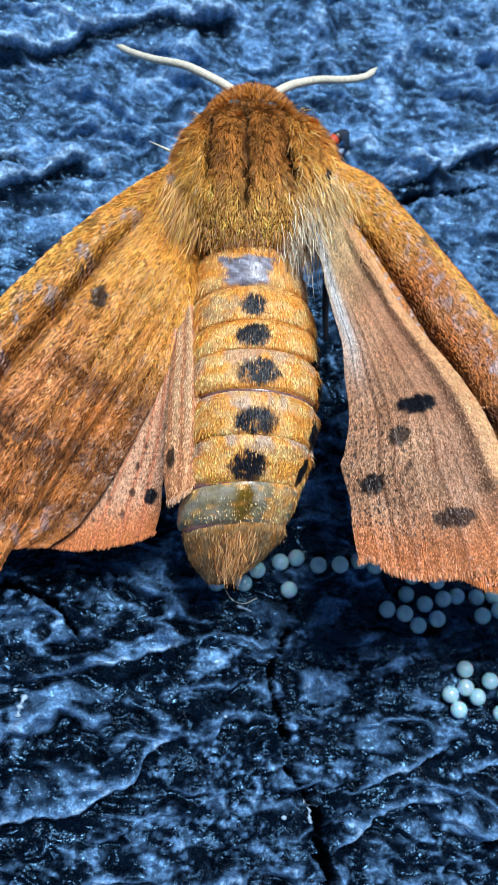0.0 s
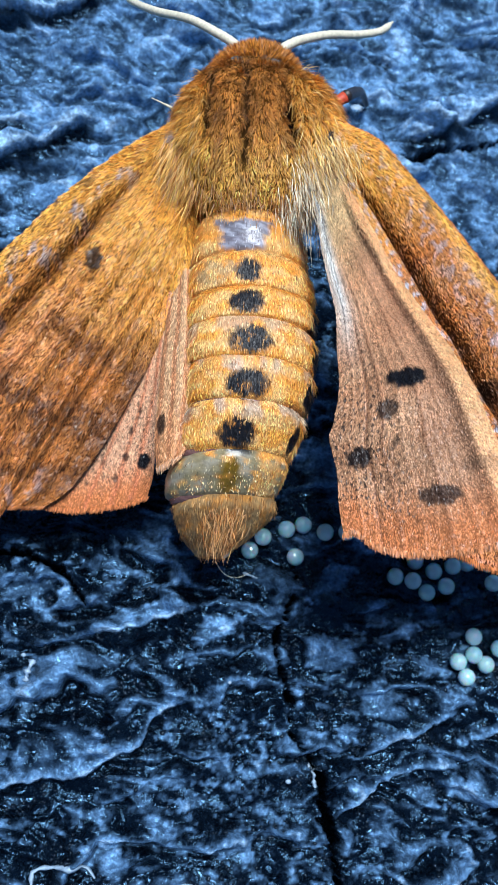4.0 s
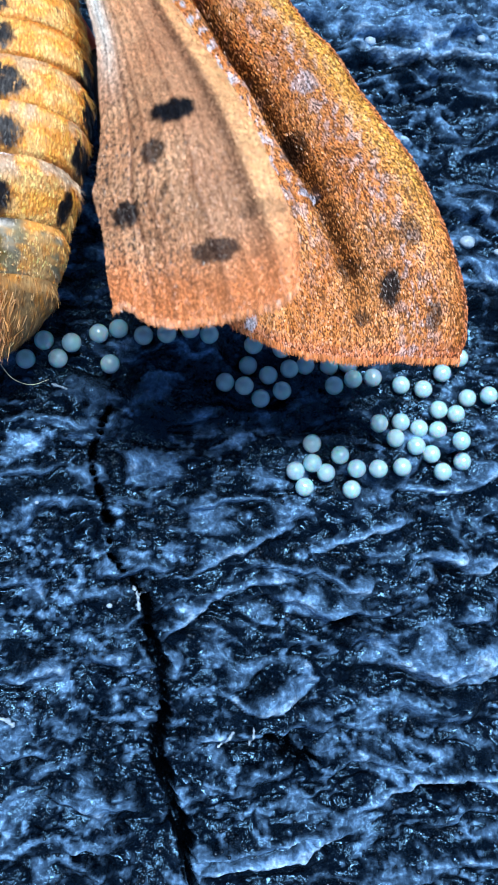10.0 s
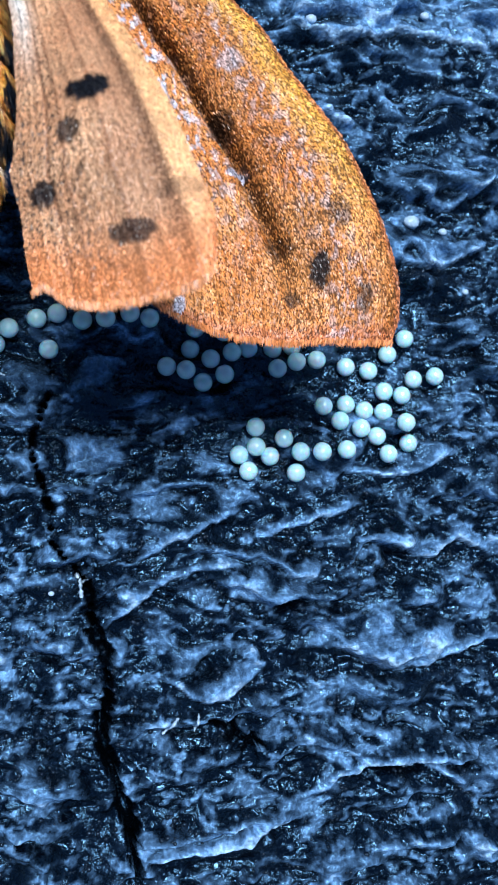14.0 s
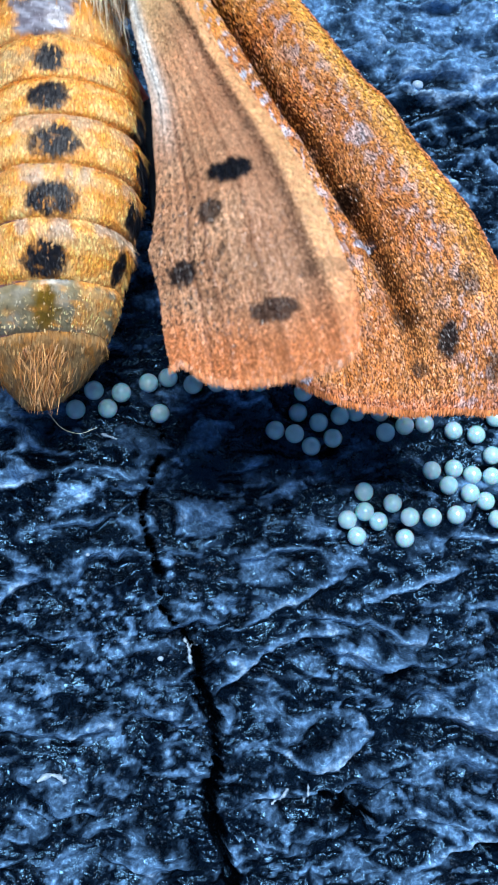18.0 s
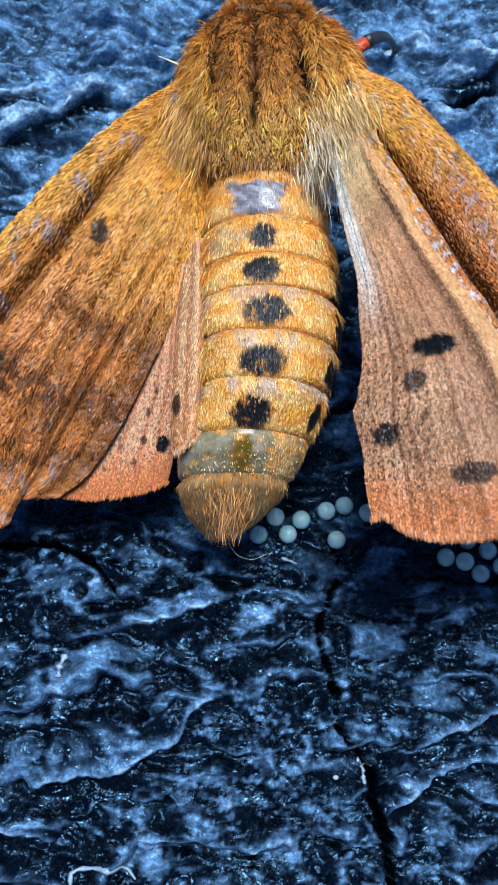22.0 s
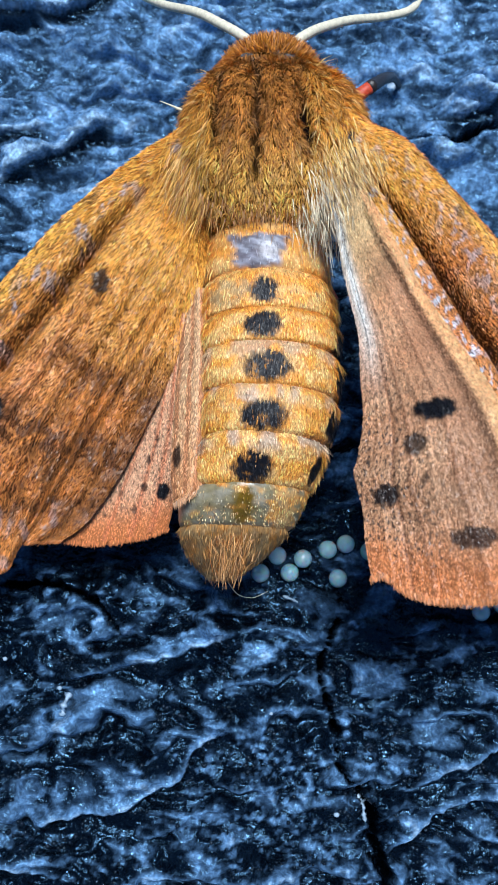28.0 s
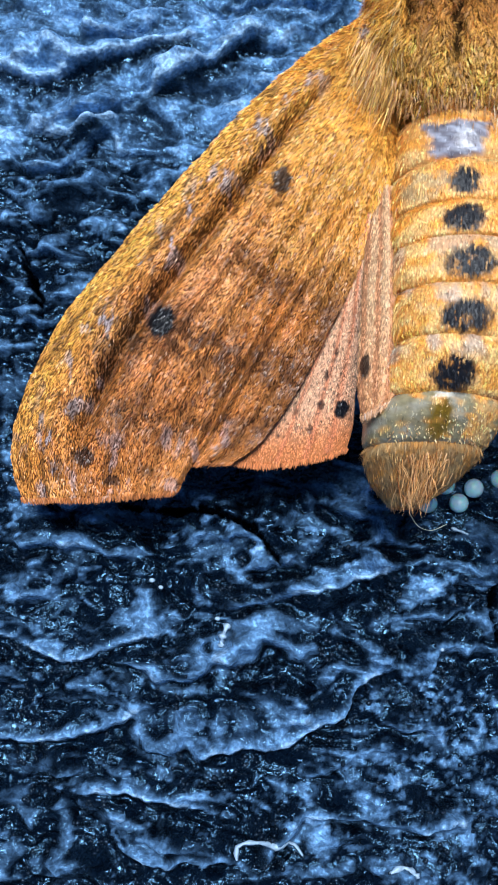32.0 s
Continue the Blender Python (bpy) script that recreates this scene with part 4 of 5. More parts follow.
def build_wing(name, label, curves, height, colour, nu, nv, n_scales, scale_len, fringe, fringe_colour, thick=0.07, root_fur=0, grain=0.2, glints=0.05, bed=0.3, streak=0.34):
    xy = coons(*curves, nu, nv)
    u, v = np.meshgrid(np.linspace(0, 1, nu), np.linspace(0, 1, nv), indexing="ij")
    x, y = xy[..., 0], xy[..., 1]
    z = height(x, y, u, v)
    top = np.stack([x, y, z], -1)
    under = top - [0, 0, thick]
    verts = np.vstack([top.reshape(-1, 3), under.reshape(-1, 3)])
    f = grid_faces(nu, nv)
    m = nu * nv
    ring = np.r_[np.arange(nv), np.arange(1, nu) * nv + nv - 1, (nu - 1) * nv + np.arange(nv - 2, -1, -1), np.arange(nu - 2, 0, -1) * nv]
    nxt = np.roll(ring, -1)
    faces = np.vstack([f, f[:, ::-1] + m, np.stack([ring, nxt, nxt + m, ring + m], 1)])
    col = colour(x, y, u, v).reshape(-1, 3)
    # bed darkens the skin: painted shade between the scales
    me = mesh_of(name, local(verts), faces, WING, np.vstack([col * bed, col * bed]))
    wing = part(name, me, moth, label)
    # the coat of scales: short flat blades that lie along the wing
    uu, vv = RNG.random((2, n_scales))
    fu, fv = uu * (nu - 1.001), vv * (nv - 1.001)
    i, j = fu.astype(int), fv.astype(int)
    a, b = (fu - i)[:, None], (fv - j)[:, None]
    at = (top[i, j] * (1 - a) + top[i + 1, j] * a) * (1 - b) + (top[i, j + 1] * (1 - a) + top[i + 1, j + 1] * a) * b
    du, dv = top[i + 1, j] - top[i, j], top[i, j + 1] - top[i, j]
    du /= np.linalg.norm(du, axis=1, keepdims=True) + 1e-9
    nm = np.cross(du, dv)
    nm /= np.linalg.norm(nm, axis=1, keepdims=True) + 1e-9
    nm[nm[:, 2] < 0] *= -1
    keep = nm[:, 2] > 0.05
    at, du, nm, uu, vv = at[keep], du[keep], nm[keep], uu[keep], vv[keep]
    sc = colour(at[:, 0], at[:, 1], uu, vv)
    # painted glints: a few scales are simply coloured brighter
    glint = (RNG.random(len(at)) < glints)[:, None]
    rows = clouds(uu * 9, vv * 85, 493, 2) + 0.5 * clouds(uu * 70, vv * 60, 495, 2)
    glint &= (rows > -0.05)[:, None]
    clump = (1 + 0.25 * clouds(at[:, 0] / 0.25, at[:, 1] / 0.25, 491, 2) + streak * rows)[:, None]
    # grain sets how many scales are painted dark, like shaded gaps
    tone = np.where(RNG.random((len(at), 1)) < 0.6 * grain, np.array([[0.42, 0.27, 0.18]]), np.array([[1.14, 1.16, 1.12]])) * RNG.uniform(0.85, 1.15, (len(at), 1))
    sc = np.where(glint, sc * 1.5 + 0.1, sc * tone * clump)
    ln = scale_len * RNG.uniform(0.7, 1.3, len(at)) * (1 + 0.9 * root_fur * smooth(0.45, 0.05, uu))
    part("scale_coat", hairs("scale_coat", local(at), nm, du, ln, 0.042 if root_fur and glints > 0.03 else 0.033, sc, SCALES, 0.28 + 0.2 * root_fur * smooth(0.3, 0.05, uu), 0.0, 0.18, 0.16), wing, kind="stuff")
    if fringe:
        k = RNG.integers(0, nv, fringe)
        e = top[-1, k] + RNG.normal(0, 0.03, (fringe, 3))
        d = top[-1, k] - top[-4, k]
        d /= np.linalg.norm(d, axis=1, keepdims=True)
        part("fringe", hairs("fringe", local(e), np.tile([0, 0, 1.0], (fringe, 1)), d, RNG.uniform(0.1, 0.26, fringe), 0.045, np.tile(fringe_colour, (fringe, 1)) * RNG.uniform(0.6, 1.2, (fringe, 1)),
                              SCALES, 0.02, 0.0, 0.1), wing, "frayed fringe of the wing", "stuff")
    return wing


def vein(v, at, wide):
    return np.exp(-(((v - at) / wide) ** 2))


def fore_left_height(x, y, u, v):
    z = 6.14 + 0.14 * x + 0.406 * y
    z = z - 1.4 * smooth(0.22, 0.0, u) + 0.55 * np.sin(np.pi * np.clip(v, 0, 1)) * smooth(0, 0.3, u)
    z = z - 0.5 * smooth(0.12, 0.0, v) - 0.75 * vein(v, 0.27, 0.03) * smooth(0.12, 0.35, u) * smooth(1.0, 0.8, u) + 0.3 * vein(v, 0.2, 0.06)
    for k, at in enumerate((0.16, 0.42, 0.55, 0.68, 0.8, 0.9)):
        z = z + 0.27 * vein(v, at, 0.022) * smooth(0.1, 0.5, u)
    return z + 0.22 * clouds(x / 1.6, y / 1.6, 401, 3)


def fore_left_colour(x, y, u, v):
    n1, n2 = clouds(x / 2.4, y / 2.4, 411, 3), clouds(x / 0.5, y / 0.5, 413, 3)
    c = blend((0.62, 0.22, 0.045), (0.74, 0.31, 0.08), smooth(-0.3, 0.4, n1))
    c = blend(c, (0.50, 0.165, 0.04), 0.7 * smooth(0.4, 0.7, u) * smooth(0.2, 0.35, v))
    c = blend(c, (0.74, 0.27, 0.09), 0.85 * vein(v, 0.4, 0.055) * smooth(0.2, 0.4, u) * smooth(0.85, 0.6, u))
    c = blend(c, (0.90, 0.43, 0.07), np.maximum(smooth(0.2, 0.06, v) * smooth(1.05, 0.7, u), 0.8 * smooth(0.6, 0.2, u + 0.08 * n2)) * 0.9)
    band = np.exp(-(((u - 0.62 - 0.1 * v) / 0.045) ** 2)) + 0.7 * np.exp(-(((u - 0.8 - 0.07 * v) / 0.042) ** 2)) + 0.6 * np.exp(-(((u - 0.45 - 0.1 * v) / 0.03) ** 2)) * (v > 0.4)
    c = blend(c, UMBER, np.clip(1.3 * band * smooth(0.2, 0.4, v), 0, 1) * 0.95 * smooth(-0.45, 0.1, n2))
    # shade along the fold, painted in umber
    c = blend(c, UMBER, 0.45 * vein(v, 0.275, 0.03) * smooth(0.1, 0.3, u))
    c = blend(c, UMBER, 0.6 * smooth(0.05, 0.4, clouds(u * 5, v * 18, 421, 3)) * smooth(0.3, 0.5, u))
    c = blend(c, GREY, 0.75 * smooth(0.2, 0.45, clouds(x / 0.8, y / 1.5, 417, 4, 0.65)) * np.maximum(vein(v, 0.17, 0.09), smooth(0.75, 0.95, u) * 0.45))
    c = blend(c, UMBER, 0.75 * smooth(0.84, 1.0, v) * smooth(0.3, 0.55, u) * smooth(1.0, 0.85, u))
    k = spots(x, y, [(-10.6, 11.2, 0.42, 0.6, 0.9), (-15.2, 6.5, 0.62, 0.7, 1), (-18.5, 1.5, 0.55, 0.45, 0.85), (-19.6, 1.0, 0.3, 0.6, 0.6), (-17.3, 0.5, 0.4, 0.25, 0.8), (-16.4, 5.9, 0.35, 0.5, 0.5), (-18.9, 3.2, 0.3, 0.5, 0.6), (-16.9, 3.3, 0.3, 0.45, 0.45), (-13.0, 3.9, 0.5, 0.35, 0.4), (-15.9, 0.9, 0.4, 0.25, 0.6),
                     (-11.0, 14.4, 0.5, 0.3, 0.5), (-17.5, 5.2, 0.5, 0.9, 0.45)], 419)
    k = np.maximum(k, 0.45 * smooth(0.34, 0.5, clouds(x / 0.45, y / 0.45, 423, 3)) * (smooth(0.3, 0.15, v) + 0.4))
    return blend(c, INK, np.clip(k, 0, 1))


def fore_right_height(x, y, u, v):
    z = 9.09 + 0.123 * x + 0.202 * y
    z = z + 0.5 * np.sin(np.pi * np.clip(v / 0.34, 0, 1)) * smooth(0.05, 0.25, u) - 0.9 * vein(v, 0.38, 0.026) * smooth(1.0, 0.75, u) * smooth(0.05, 0.2, u)
    z = z - 0.35 * smooth(0.08, 0.0, v) + 0.25 * vein(v, 0.55, 0.08)
    for at in (0.5, 0.62, 0.72, 0.82, 0.92):
        z = z + 0.08 * vein(v, at, 0.02) * smooth(0.3, 0.6, u)
    return z + 0.1 * clouds(x / 2, y / 2, 431, 2)


def fore_right_colour(x, y, u, v):
    n1 = clouds(x / 2.0, y / 2.0, 441, 3)
    c = blend((0.56, 0.19, 0.045), (0.63, 0.25, 0.075), smooth(-0.3, 0.4, n1))
    c = blend(c, (0.84, 0.40, 0.07), np.maximum(smooth(0.2, 0.08, v) * smooth(0.9, 0.65, u), smooth(0.35, 0.15, u)) * 0.9)
    c = blend(c, (0.5, 0.15, 0.06), 0.8 * np.maximum(smooth(0.035, 0.01, v), smooth(0.965, 0.99, u)))
    # the deep fold's shade is painted as a dark line too
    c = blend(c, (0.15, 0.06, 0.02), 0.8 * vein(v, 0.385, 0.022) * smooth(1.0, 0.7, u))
    c = blend(c, (0.52, 0.52, 0.62), 0.9 * smooth(0.0, 0.3, clouds(x / 0.3, y / 0.5, 443, 3)) * np.maximum(1.1 * vein(v, 0.5, 0.09) * smooth(0.95, 0.5, u), 0.5 * vein(v, 0.2, 0.08)))
    c = blend(c, (0.5, 0.5, 0.62), spots(x, y, [(6.7, 4.45, 0.5, 0.2, 0.9), (4.6, -0.1, 0.25, 0.4, 0.9), (6.3, 8.0, 0.5, 0.4, 0.5)], 445))
    k = spots(x, y, [(6.1, 6.0, 0.5, 0.6, 0.75), (9.6, 1.0, 0.4, 0.75, 0.95), (10.2, 2.9, 0.5, 0.6, 0.6), (8.7, 0.0, 0.35, 0.35, 0.7), (11.2, 0.0, 0.3, 0.6, 0.7), (8.2, 1.8, 0.6, 0.4, 0.5), (3.0, 13.4, 0.2, 0.3, 0.6)], 447)
    return blend(c, INK, k)


def hind_right_height(x, y, u, v):
    z = 12.65 + 0.754 * x + 0.128 * y
    z = z + 0.9 * np.exp(-((x - 1.2) ** 2 + (y - 4.5) ** 2) / 8) - 0.7 * np.exp(-((y - 11) ** 2) / 6) * smooth(0, 1.4, x)
    z = z - 0.15 * (1 + 4.5 * u) * np.clip((0.19 - v) / 0.19, 0, 1)
    z = z + (0.2 * smooth(0.24, 0.17, v) - 0.22 * vein(v, 0.26, 0.1)) * smooth(0.04, 0.2, u) * smooth(1.0, 0.8, u)
    for at in (0.3, 0.42, 0.55, 0.66, 0.76, 0.88):
        z = z + (0.05 if at != 0.76 else -0.08) * vein(v, at, 0.018) * smooth(0.15, 0.5, u)
    return z + 0.08 * clouds(x / 1.5, y / 2.5, 451, 2)


def hind_right_colour(x, y, u, v):
    n1 = clouds(x / 1.8, y / 1.8, 461, 3)
    c = blend((0.58, 0.29, 0.155), (0.63, 0.35, 0.2), smooth(-0.3, 0.4, n1))
    c = blend(c, CORAL, smooth(0.82, 0.96, u) * 0.9)
    c = blend(c, (0.66, 0.47, 0.25), smooth(0.4, 0.1, u) * 0.85)
    c = blend(c, (0.74, 0.73, 0.73), vein(v, 0.88, 0.13) * smooth(0.6, 0.3, u) * 0.9)
    c = blend(c, (0.04, 0.03, 0.03), 0.8 * smooth(0.2, 0.35, clouds(v * 42, u * 3, 469, 2)) * vein(v, 0.88, 0.1) * smooth(0.65, 0.3, u))
    c = blend(c, (0.44, 0.22, 0.125), 0.7 * smooth(0.14, 0.21, v) * smooth(0.62, 0.3, v + 0.06 * n1) * smooth(0.12, 0.3, u) * smooth(0.98, 0.8, u))
    c = blend(c, (0.88, 0.47, 0.23), smooth(0.21, 0.15, v) * smooth(0.02, 0.15, u) * smooth(1.0, 0.75, u))
    speck = smooth(0.14, 0.34, clouds(x / 0.1, y / 0.14, 463, 2)) * smooth(0.35, 0.7, v) * smooth(0.25, 0.7, u) * smooth(1.0, 0.9, u)
    c = blend(c, (0.05, 0.035, 0.03), 0.95 * speck)
    c = blend(c, (0.26, 0.1, 0.05), 0.5 * (vein(v, 0.42, 0.012) + vein(v, 0.66, 0.012) + vein(v, 0.76, 0.014)) * smooth(0.2, 0.4, u))
    k = spots(x, y, [(1.25, 5.1, 0.75, 0.42, 1), (0.7, 4.0, 0.38, 0.42, 0.85), (-0.1, 2.4, 0.46, 0.42, 0.95), (2.5, 0.85, 0.75, 0.42, 0.85), (3.8, 1.9, 0.8, 0.3, 0.35), (1.0, 2.8, 0.14, 0.2, 0.6)], 467)
    return blend(c, INK, k)


def hind_left_height(x, y, u, v):
    z = 6.14 + 0.14 * x + 0.406 * y - 0.45 + 0.5 * smooth(-8.6, -7.4, x)
    for at in (0.3, 0.5, 0.7, 0.86):
        z = z + 0.07 * vein(v, at, 0.025)
    return z


def hind_left_colour(x, y, u, v):
    c = blend((0.78, 0.42, 0.25), CORAL, smooth(0.75, 0.97, u))
    c = blend(c, (0.66, 0.2, 0.09), 0.7 * (vein(v, 0.5, 0.02) + vein(v, 0.7, 0.025) + vein(v, 0.86, 0.03)))
    speck = smooth(0.2, 0.36, clouds(x / 0.1, y / 0.13, 473, 2)) * smooth(0.3, 0.6, u) * smooth(0.98, 0.85, u)
    c = blend(c, (0.06, 0.04, 0.03), 0.8 * speck)
    return blend(c, INK, spots(x, y, [(-8.05, 3.3, 0.3, 0.42, 1), (-8.9, 3.5, 0.16, 0.2, 0.8), (-9.9, 3.4, 0.12, 0.3, 0.6), (-9.6, 4.8, 0.1, 0.3, 0.8), (-8.7, 4.6, 0.1, 0.25, 0.8), (-9.3, 2.6, 0.12, 0.2, 0.7), (-8.35, 5.4, 0.08, 0.2, 0.7), (-10.6, 2.4, 0.1, 0.2, 0.6)], 477))


def fold_colour(x, y, u, v):
    c = blend((0.70, 0.42, 0.23), (0.70, 0.33, 0.15), smooth(0.5, 0.95, u))
    c = blend(c, (0.62, 0.26, 0.12), 0.75 * smooth(0.1, 0.7, np.sin(v * 21 + 0.3 * np.sin(y * 2)) + 0.5 * clouds(x / 0.1, y / 0.9, 483, 2)))
    return blend(c, INK, 0.9 * spots(x, y, [(-7.45, 4.3, 0.2, 0.5, 1)], 481))


def build_wings():
    build_wing("hindwing", "coral hindwing with small black flecks", (
        [(-7.6, 11.0), (-8.8, 8.6), (-10.2, 6.2), (-11.8, 4.0), (-13.2, 2.2), (-13.4, 1.7)], [(-13.4, 1.7), (-12.2, 1.35), (-10.8, 1.25), (-9.5, 1.42), (-7.85, 1.8)],
        [(-7.2, 11.0), (-7.4, 8.5), (-7.4, 6.1), (-7.6, 3.8), (-7.65, 2.6), (-7.85, 1.8)], [(-7.6, 11.0), (-7.2, 11.0)]), hind_left_height, hind_left_colour, 120, 90, 16000, 0.085, 1200, CORAL, grain=0.1, glints=0.01, bed=0.75)
    build_wing("hindwing_fold", "pale peach folded inner edge of the hindwing", (
        [(-7.3, 11.0), (-7.5, 8.5), (-7.65, 6.0), (-7.7, 3.6), (-7.55, 2.5)], [(-7.55, 2.5), (-7.2, 2.6), (-6.6, 2.95)],
        [(-6.4, 11.0), (-6.2, 9.6), (-6.12, 7.6), (-6.12, 5.5), (-6.25, 3.6), (-6.6, 2.95)], [(-7.3, 11.0), (-6.4, 11.0)]),
        lambda x, y, u, v: 8.9 + 0.5 * np.sin(np.pi * v) + 0.7 * v - 0.12 * np.maximum(6 - y, 0) + 0.05 * np.sin(v * 14), fold_colour, 120, 40, 4000, 0.16, 400, (0.7, 0.36, 0.18), grain=0.08, glints=0.01, bed=0.7)
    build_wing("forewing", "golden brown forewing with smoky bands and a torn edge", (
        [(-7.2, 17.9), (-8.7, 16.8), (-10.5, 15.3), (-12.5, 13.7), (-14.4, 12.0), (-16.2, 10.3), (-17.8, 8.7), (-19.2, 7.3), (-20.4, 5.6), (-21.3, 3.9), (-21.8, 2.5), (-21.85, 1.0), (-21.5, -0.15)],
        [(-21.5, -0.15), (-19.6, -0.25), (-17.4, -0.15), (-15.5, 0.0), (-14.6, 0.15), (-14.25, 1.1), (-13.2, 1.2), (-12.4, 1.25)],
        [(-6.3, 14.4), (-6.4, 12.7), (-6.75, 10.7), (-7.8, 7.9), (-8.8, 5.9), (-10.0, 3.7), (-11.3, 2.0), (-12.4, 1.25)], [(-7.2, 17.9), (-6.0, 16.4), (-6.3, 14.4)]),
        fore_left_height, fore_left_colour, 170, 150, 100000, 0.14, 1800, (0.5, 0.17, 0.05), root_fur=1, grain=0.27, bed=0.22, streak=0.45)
    build_wing("forewing", "rusty brown forewing with a deep fold and silvery worn flecks", (
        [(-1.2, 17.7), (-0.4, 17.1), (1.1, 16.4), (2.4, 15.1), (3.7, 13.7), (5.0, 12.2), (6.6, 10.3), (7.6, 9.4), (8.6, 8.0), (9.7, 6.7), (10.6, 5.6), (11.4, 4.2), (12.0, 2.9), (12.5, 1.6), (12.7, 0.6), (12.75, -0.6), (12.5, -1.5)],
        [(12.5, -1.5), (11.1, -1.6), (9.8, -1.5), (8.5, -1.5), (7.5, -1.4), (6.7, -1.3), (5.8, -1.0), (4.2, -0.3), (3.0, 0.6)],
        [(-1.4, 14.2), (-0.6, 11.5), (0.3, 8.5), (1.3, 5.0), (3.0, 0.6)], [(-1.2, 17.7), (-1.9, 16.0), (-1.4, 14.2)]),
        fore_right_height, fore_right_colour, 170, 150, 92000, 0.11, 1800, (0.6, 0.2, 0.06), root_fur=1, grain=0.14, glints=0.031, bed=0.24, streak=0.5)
    build_wing("hindwing", "pinkish buff hindwing with black spots raised over the forewing", (
        [(-1.3, 14.4), (-0.6, 13.2), (0.0, 11.8), (0.9, 10.1), (1.9, 7.9), (2.9, 5.8), (3.7, 4.1), (4.5, 2.1), (4.9, 0.9), (4.9, 0.1)],
        [(4.9, 0.1), (4.7, -0.6), (4.2, -1.0), (3.3, -1.15), (2.2, -1.2), (1.4, -1.15), (0.5, -0.8), (0.1, -0.45), (-0.1, -0.3), (-0.45, -0.4)],
        [(-2.1, 13.6), (-1.7, 12.2), (-1.5, 10.9), (-1.2, 9.4), (-0.95, 8.1), (-0.9, 6.4), (-0.85, 5.0), (-1.0, 3.7), (-1.1, 3.2), (-0.8, 2.0), (-0.65, 0.7), (-0.45, -0.4)], [(-1.3, 14.4), (-1.8, 14.2), (-2.1, 13.6)]),
        hind_right_height, hind_right_colour, 170, 130, 62000, 0.09, 1800, (0.68, 0.26, 0.1), root_fur=1, grain=0.05, glints=0.015, bed=0.6, streak=0.15)


build_front()
build_abdomen()
build_wings()


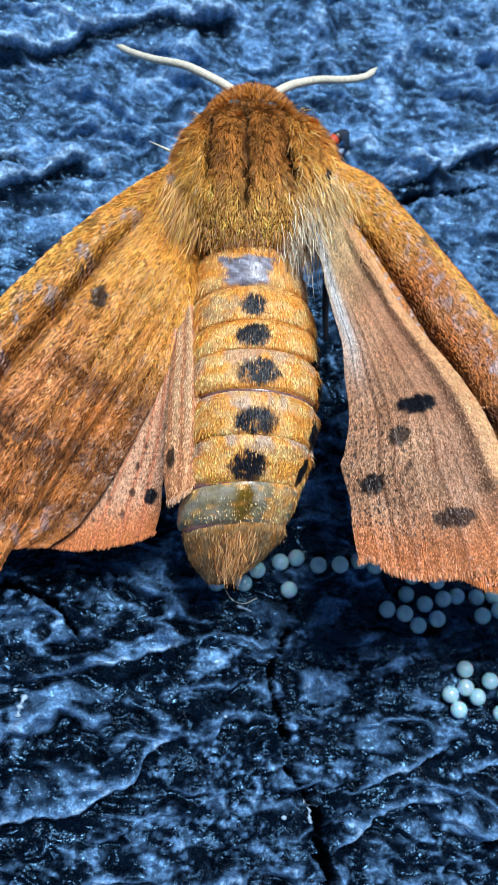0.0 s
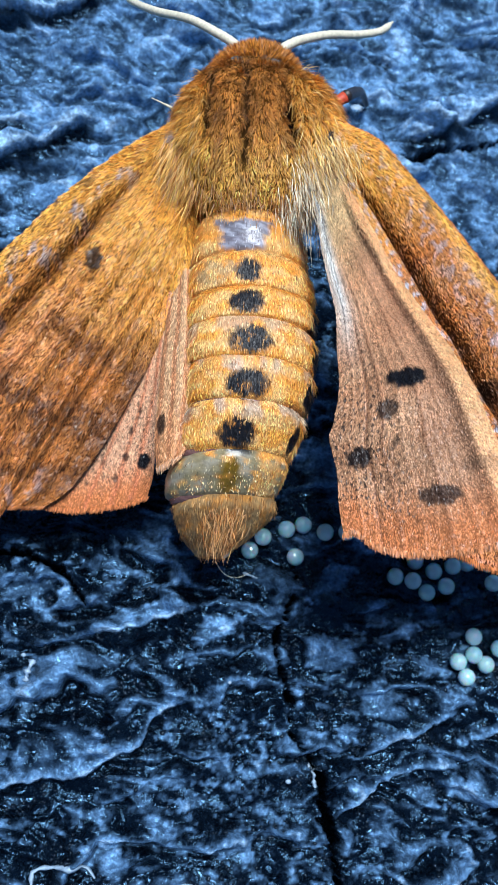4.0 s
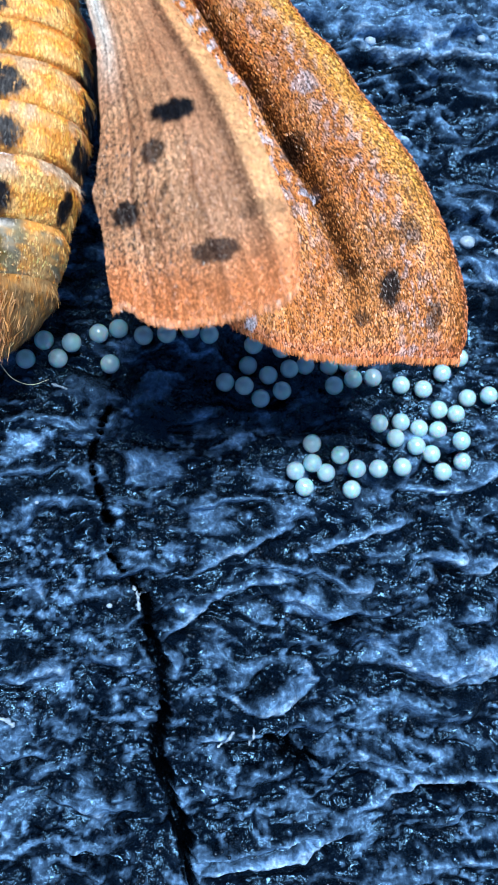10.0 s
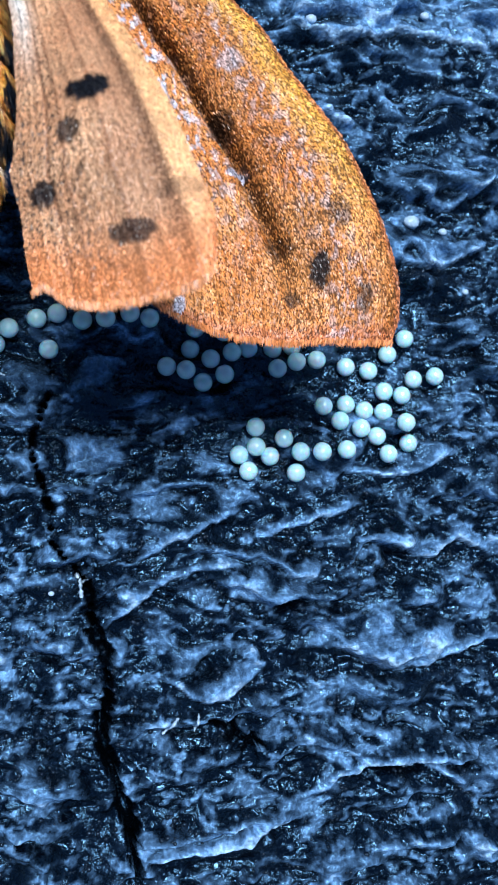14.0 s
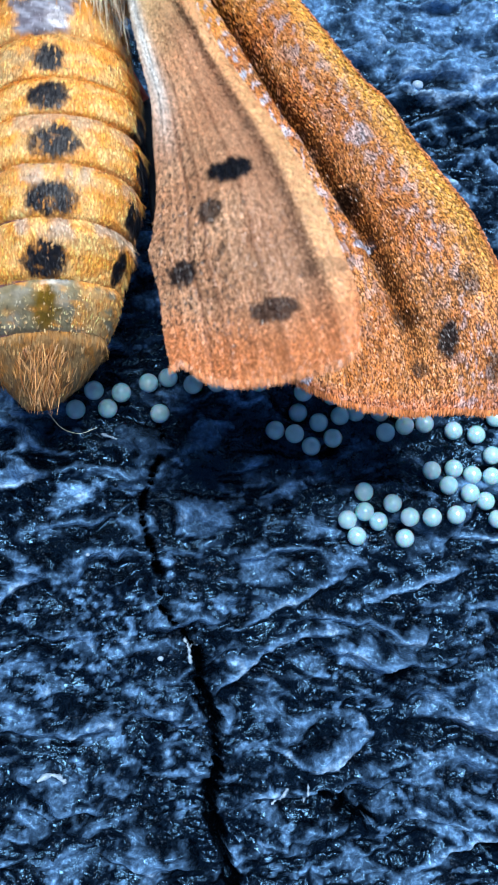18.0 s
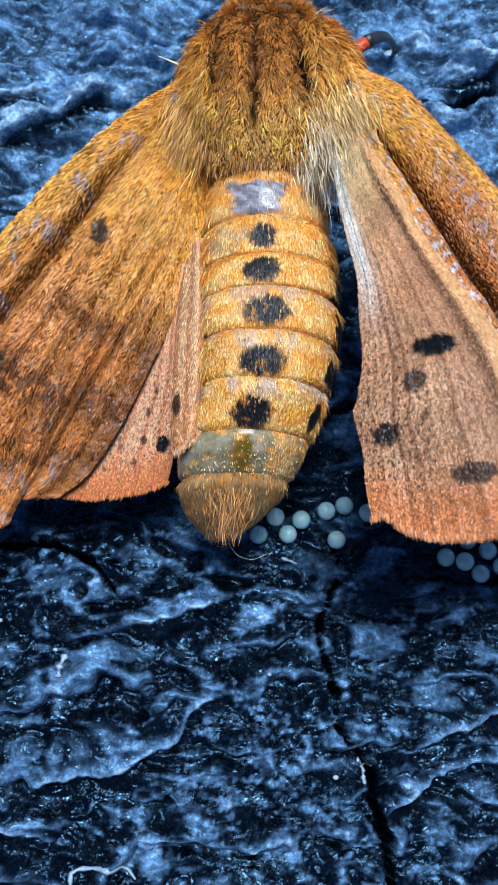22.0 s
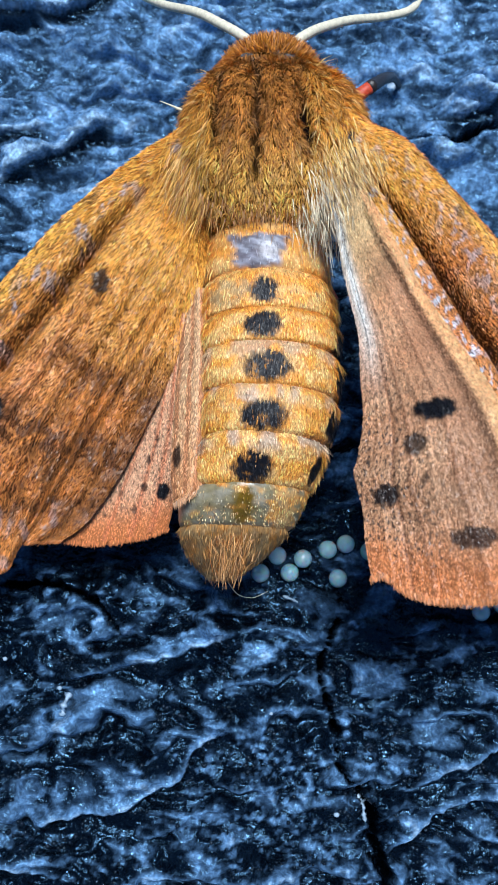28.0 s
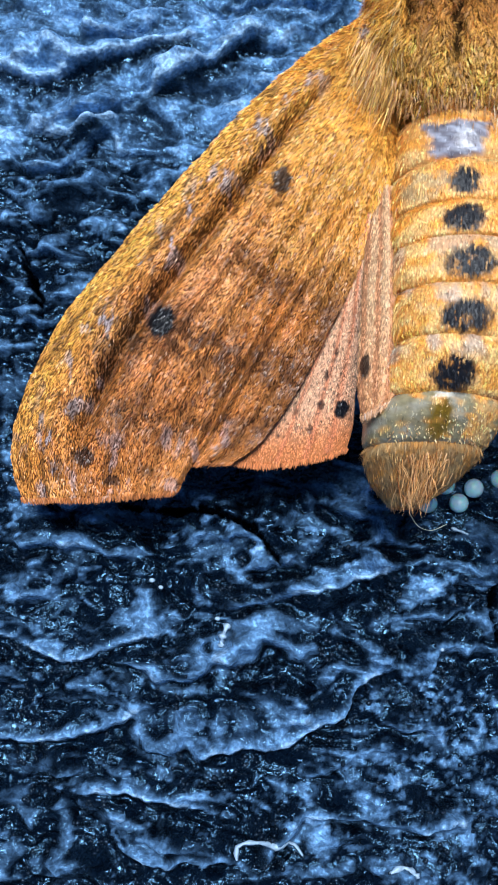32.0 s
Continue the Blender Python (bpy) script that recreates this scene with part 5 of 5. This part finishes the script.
def motions():
    # the whole moth sways a little on its feet
    sway = [
        (0, 0.24, 0.01, -0.20, 0.15, -1.78, 1.98),
        (0.5, 0.26, 0.05, -0.23, 0.17, -1.61, 1.50),
        (1, 0.26, 0.07, -0.21, 0.22, -1.44, 1.11),
        (1.5, 0.23, 0.07, -0.12, 0.28, -1.22, 0.69),
        (2, 0.18, 0.07, -0.02, 0.35, -0.98, 0.42),
        (2.5, 0.15, 0.07, 0.01, 0.36, -0.81, 0.27),
        (4.5, 0.16, 0.06, 0.05, 0.43, -0.94, 0.31),
        (5, 0.15, 0.08, 0.03, 0.45, -0.80, 0.24),
        (5.5, 0.13, 0.07, -0.01, 0.32, -0.64, 0.11),
        (6, 0.19, 0.05, 0.02, 0.28, -0.78, -0.09),
        (6.5, 0.12, -0.02, 0.06, 0.09, -0.56, -0.02),
        (7, 0.11, -0.08, 0.07, -0.13, -0.52, -0.09),
        (7.5, 0.11, -0.08, 0.08, -0.17, -0.50, -0.11),
        (8, 0.10, -0.04, 0.15, 0.02, -0.41, -0.16),
        (9, 0.01, 0.00, -0.09, -0.13, 0.02, 0.02),
        (10, -0.03, -0.04, -0.08, -0.25, 0.14, 0.08),
        (11, -0.02, -0.04, -0.08, -0.31, 0.14, -0.02),
        (12, -0.02, -0.04, -0.06, -0.26, 0.14, -0.04),
        (13, -0.03, -0.01, -0.01, -0.18, 0.22, -0.17),
        (14, -0.04, 0.01, -0.02, -0.13, 0.32, -0.20),
        (16.5, -0.07, 0.03, 0.27, 0.18, 0.67, -0.63),
        (17, -0.08, 0.02, 0.12, 0.06, 0.54, -0.34),
        (17.5, -0.06, -0.02, -0.03, -0.12, 0.23, 0.05),
        (18, -0.03, -0.03, -0.04, -0.09, 0.00, 0.26),
        (18.5, -0.01, -0.03, -0.01, -0.04, -0.12, 0.25),
        (19, -0.00, -0.02, 0.03, 0.06, -0.18, 0.27),
        (19.5, 0.06, 0.05, -0.03, 0.22, -0.40, 0.27),
        (20, 0.10, 0.10, -0.13, 0.28, -0.41, 0.18),
        (20.5, 0.09, 0.15, -0.14, 0.45, -0.42, 0.27),
        (21, 0.05, 0.18, -0.11, 0.60, -0.31, 0.37),
        (21.5, -0.02, 0.18, -0.10, 0.62, 0.00, 0.38),
        (22, -0.08, 0.14, -0.13, 0.42, 0.36, 0.23),
        (22.5, -0.10, 0.11, -0.12, 0.29, 0.49, 0.12),
        (23, -0.12, 0.10, -0.04, 0.33, 0.54, 0.18),
        (23.5, -0.18, 0.04, 0.04, 0.17, 0.83, 0.02),
        (24, -0.29, -0.00, 0.14, -0.04, 1.52, -0.66),
        (24.5, -0.36, -0.03, 0.24, -0.19, 2.02, -1.15),
        (25, -0.36, -0.06, 0.15, -0.36, 1.99, -0.95),
        (25.5, -0.35, -0.05, 0.00, -0.37, 1.85, -0.55),
        (27.5, -0.16, 0.01, 0.04, 0.03, 0.77, 0.01),
        (28, -0.13, 0.01, 0.07, 0.09, 0.64, -0.02),
        (28.5, -0.08, 0.01, 0.08, 0.14, 0.43, -0.06),
        (29, -0.03, -0.04, 0.09, 0.03, 0.18, -0.18),
        (29.5, -0.01, -0.06, 0.05, -0.12, 0.03, -0.13),
        (30, 0.03, -0.06, 0.02, -0.16, -0.21, -0.16),
        (30.5, 0.05, -0.06, 0.04, -0.14, -0.32, -0.10),
        (31, 0.01, -0.08, 0.13, -0.18, -0.26, 0.23),
        (31.5, -0.02, -0.09, 0.21, -0.21, -0.14, 0.37),
        (32, -0.03, -0.09, 0.19, -0.22, -0.17, 0.36),
    ]
    walk(moth, [(t, pose((BASE[0] + x) * MM, (BASE[1] + y) * MM, (BASE[2] + z) * MM, rx, ry, rz)) for t, x, y, z, rx, ry, rz in sway])
    # the hind rings stretch and swing as it lays
    stretch = {
        4: [(0, 0, -0.19), (1, 0, -0.1), (2, 0, 0), (4.5, 0.08, 0.1), (7, 0.03, 0.2), (18, 0, -0.04), (20, -0.05, -0.12), (23, 0, 0), (24.5, 0.03, -0.14), (27.5, 0, 0), (29, 0, 0.03), (32, 0, 0.0)],
        5: [(0, 0.1, -0.06), (2, 0.05, 0), (4.5, 0.1, 0), (6, 0.17, -0.03), (7, 0.08, 0.1), (18, 0.07, -0.08), (19, 0.05, 0.04), (20, -0.05, 0), (23, -0.06, -0.05), (24, -0.07, -0.32), (24.5, -0.02, -0.55),
            (25, -0.04, -0.45), (25.5, -0.04, -0.36), (27.5, -0.05, -0.05), (29, -0.02, 0.02), (30, -0.06, -0.05), (32, 0, -0.03)],
        6: [(0, 0.4, -0.05), (2, 0.2, -0.2), (4.5, 0.3, -0.2), (6, 0.42, -0.3), (8, 0.4, -0.2), (17, 0.38, -0.12), (18.5, 0.33, -0.1), (19.5, 0.1, 0.08), (21, -0.03, -0.13), (22.5, 0, -0.06), (23, -0.04, -0.22),
            (24, 0, -0.52), (24.5, 0.12, -0.75), (25, 0.13, -0.53), (25.5, 0.12, -0.42), (27.5, 0.02, 0), (29, 0, 0.0), (30, -0.06, -0.14), (32, 0, -0.1)],
        7: [(0, 0.65, -0.05), (2, 0.5, -0.4), (4.5, 0.65, -0.4), (6, 0.8, -0.5), (8, 0.7, -0.4), (17, 0.55, -0.2), (18.5, 0.4, -0.1), (19.5, 0.1, 0.04), (21.5, -0.1, -0.4), (22.5, 0.02, -0.08), (24, 0.12, -0.54),
            (24.5, 0.38, -0.64), (25.5, 0.42, -0.38), (27.5, 0.04, 0), (29, -0.1, -0.02), (32, 0, -0.12)],
    }
    for k, rows in stretch.items():
        walk(ring_parts[k], [(t, pose(x * MM, y * MM, 0)) for t, x, y in rows])


motions()
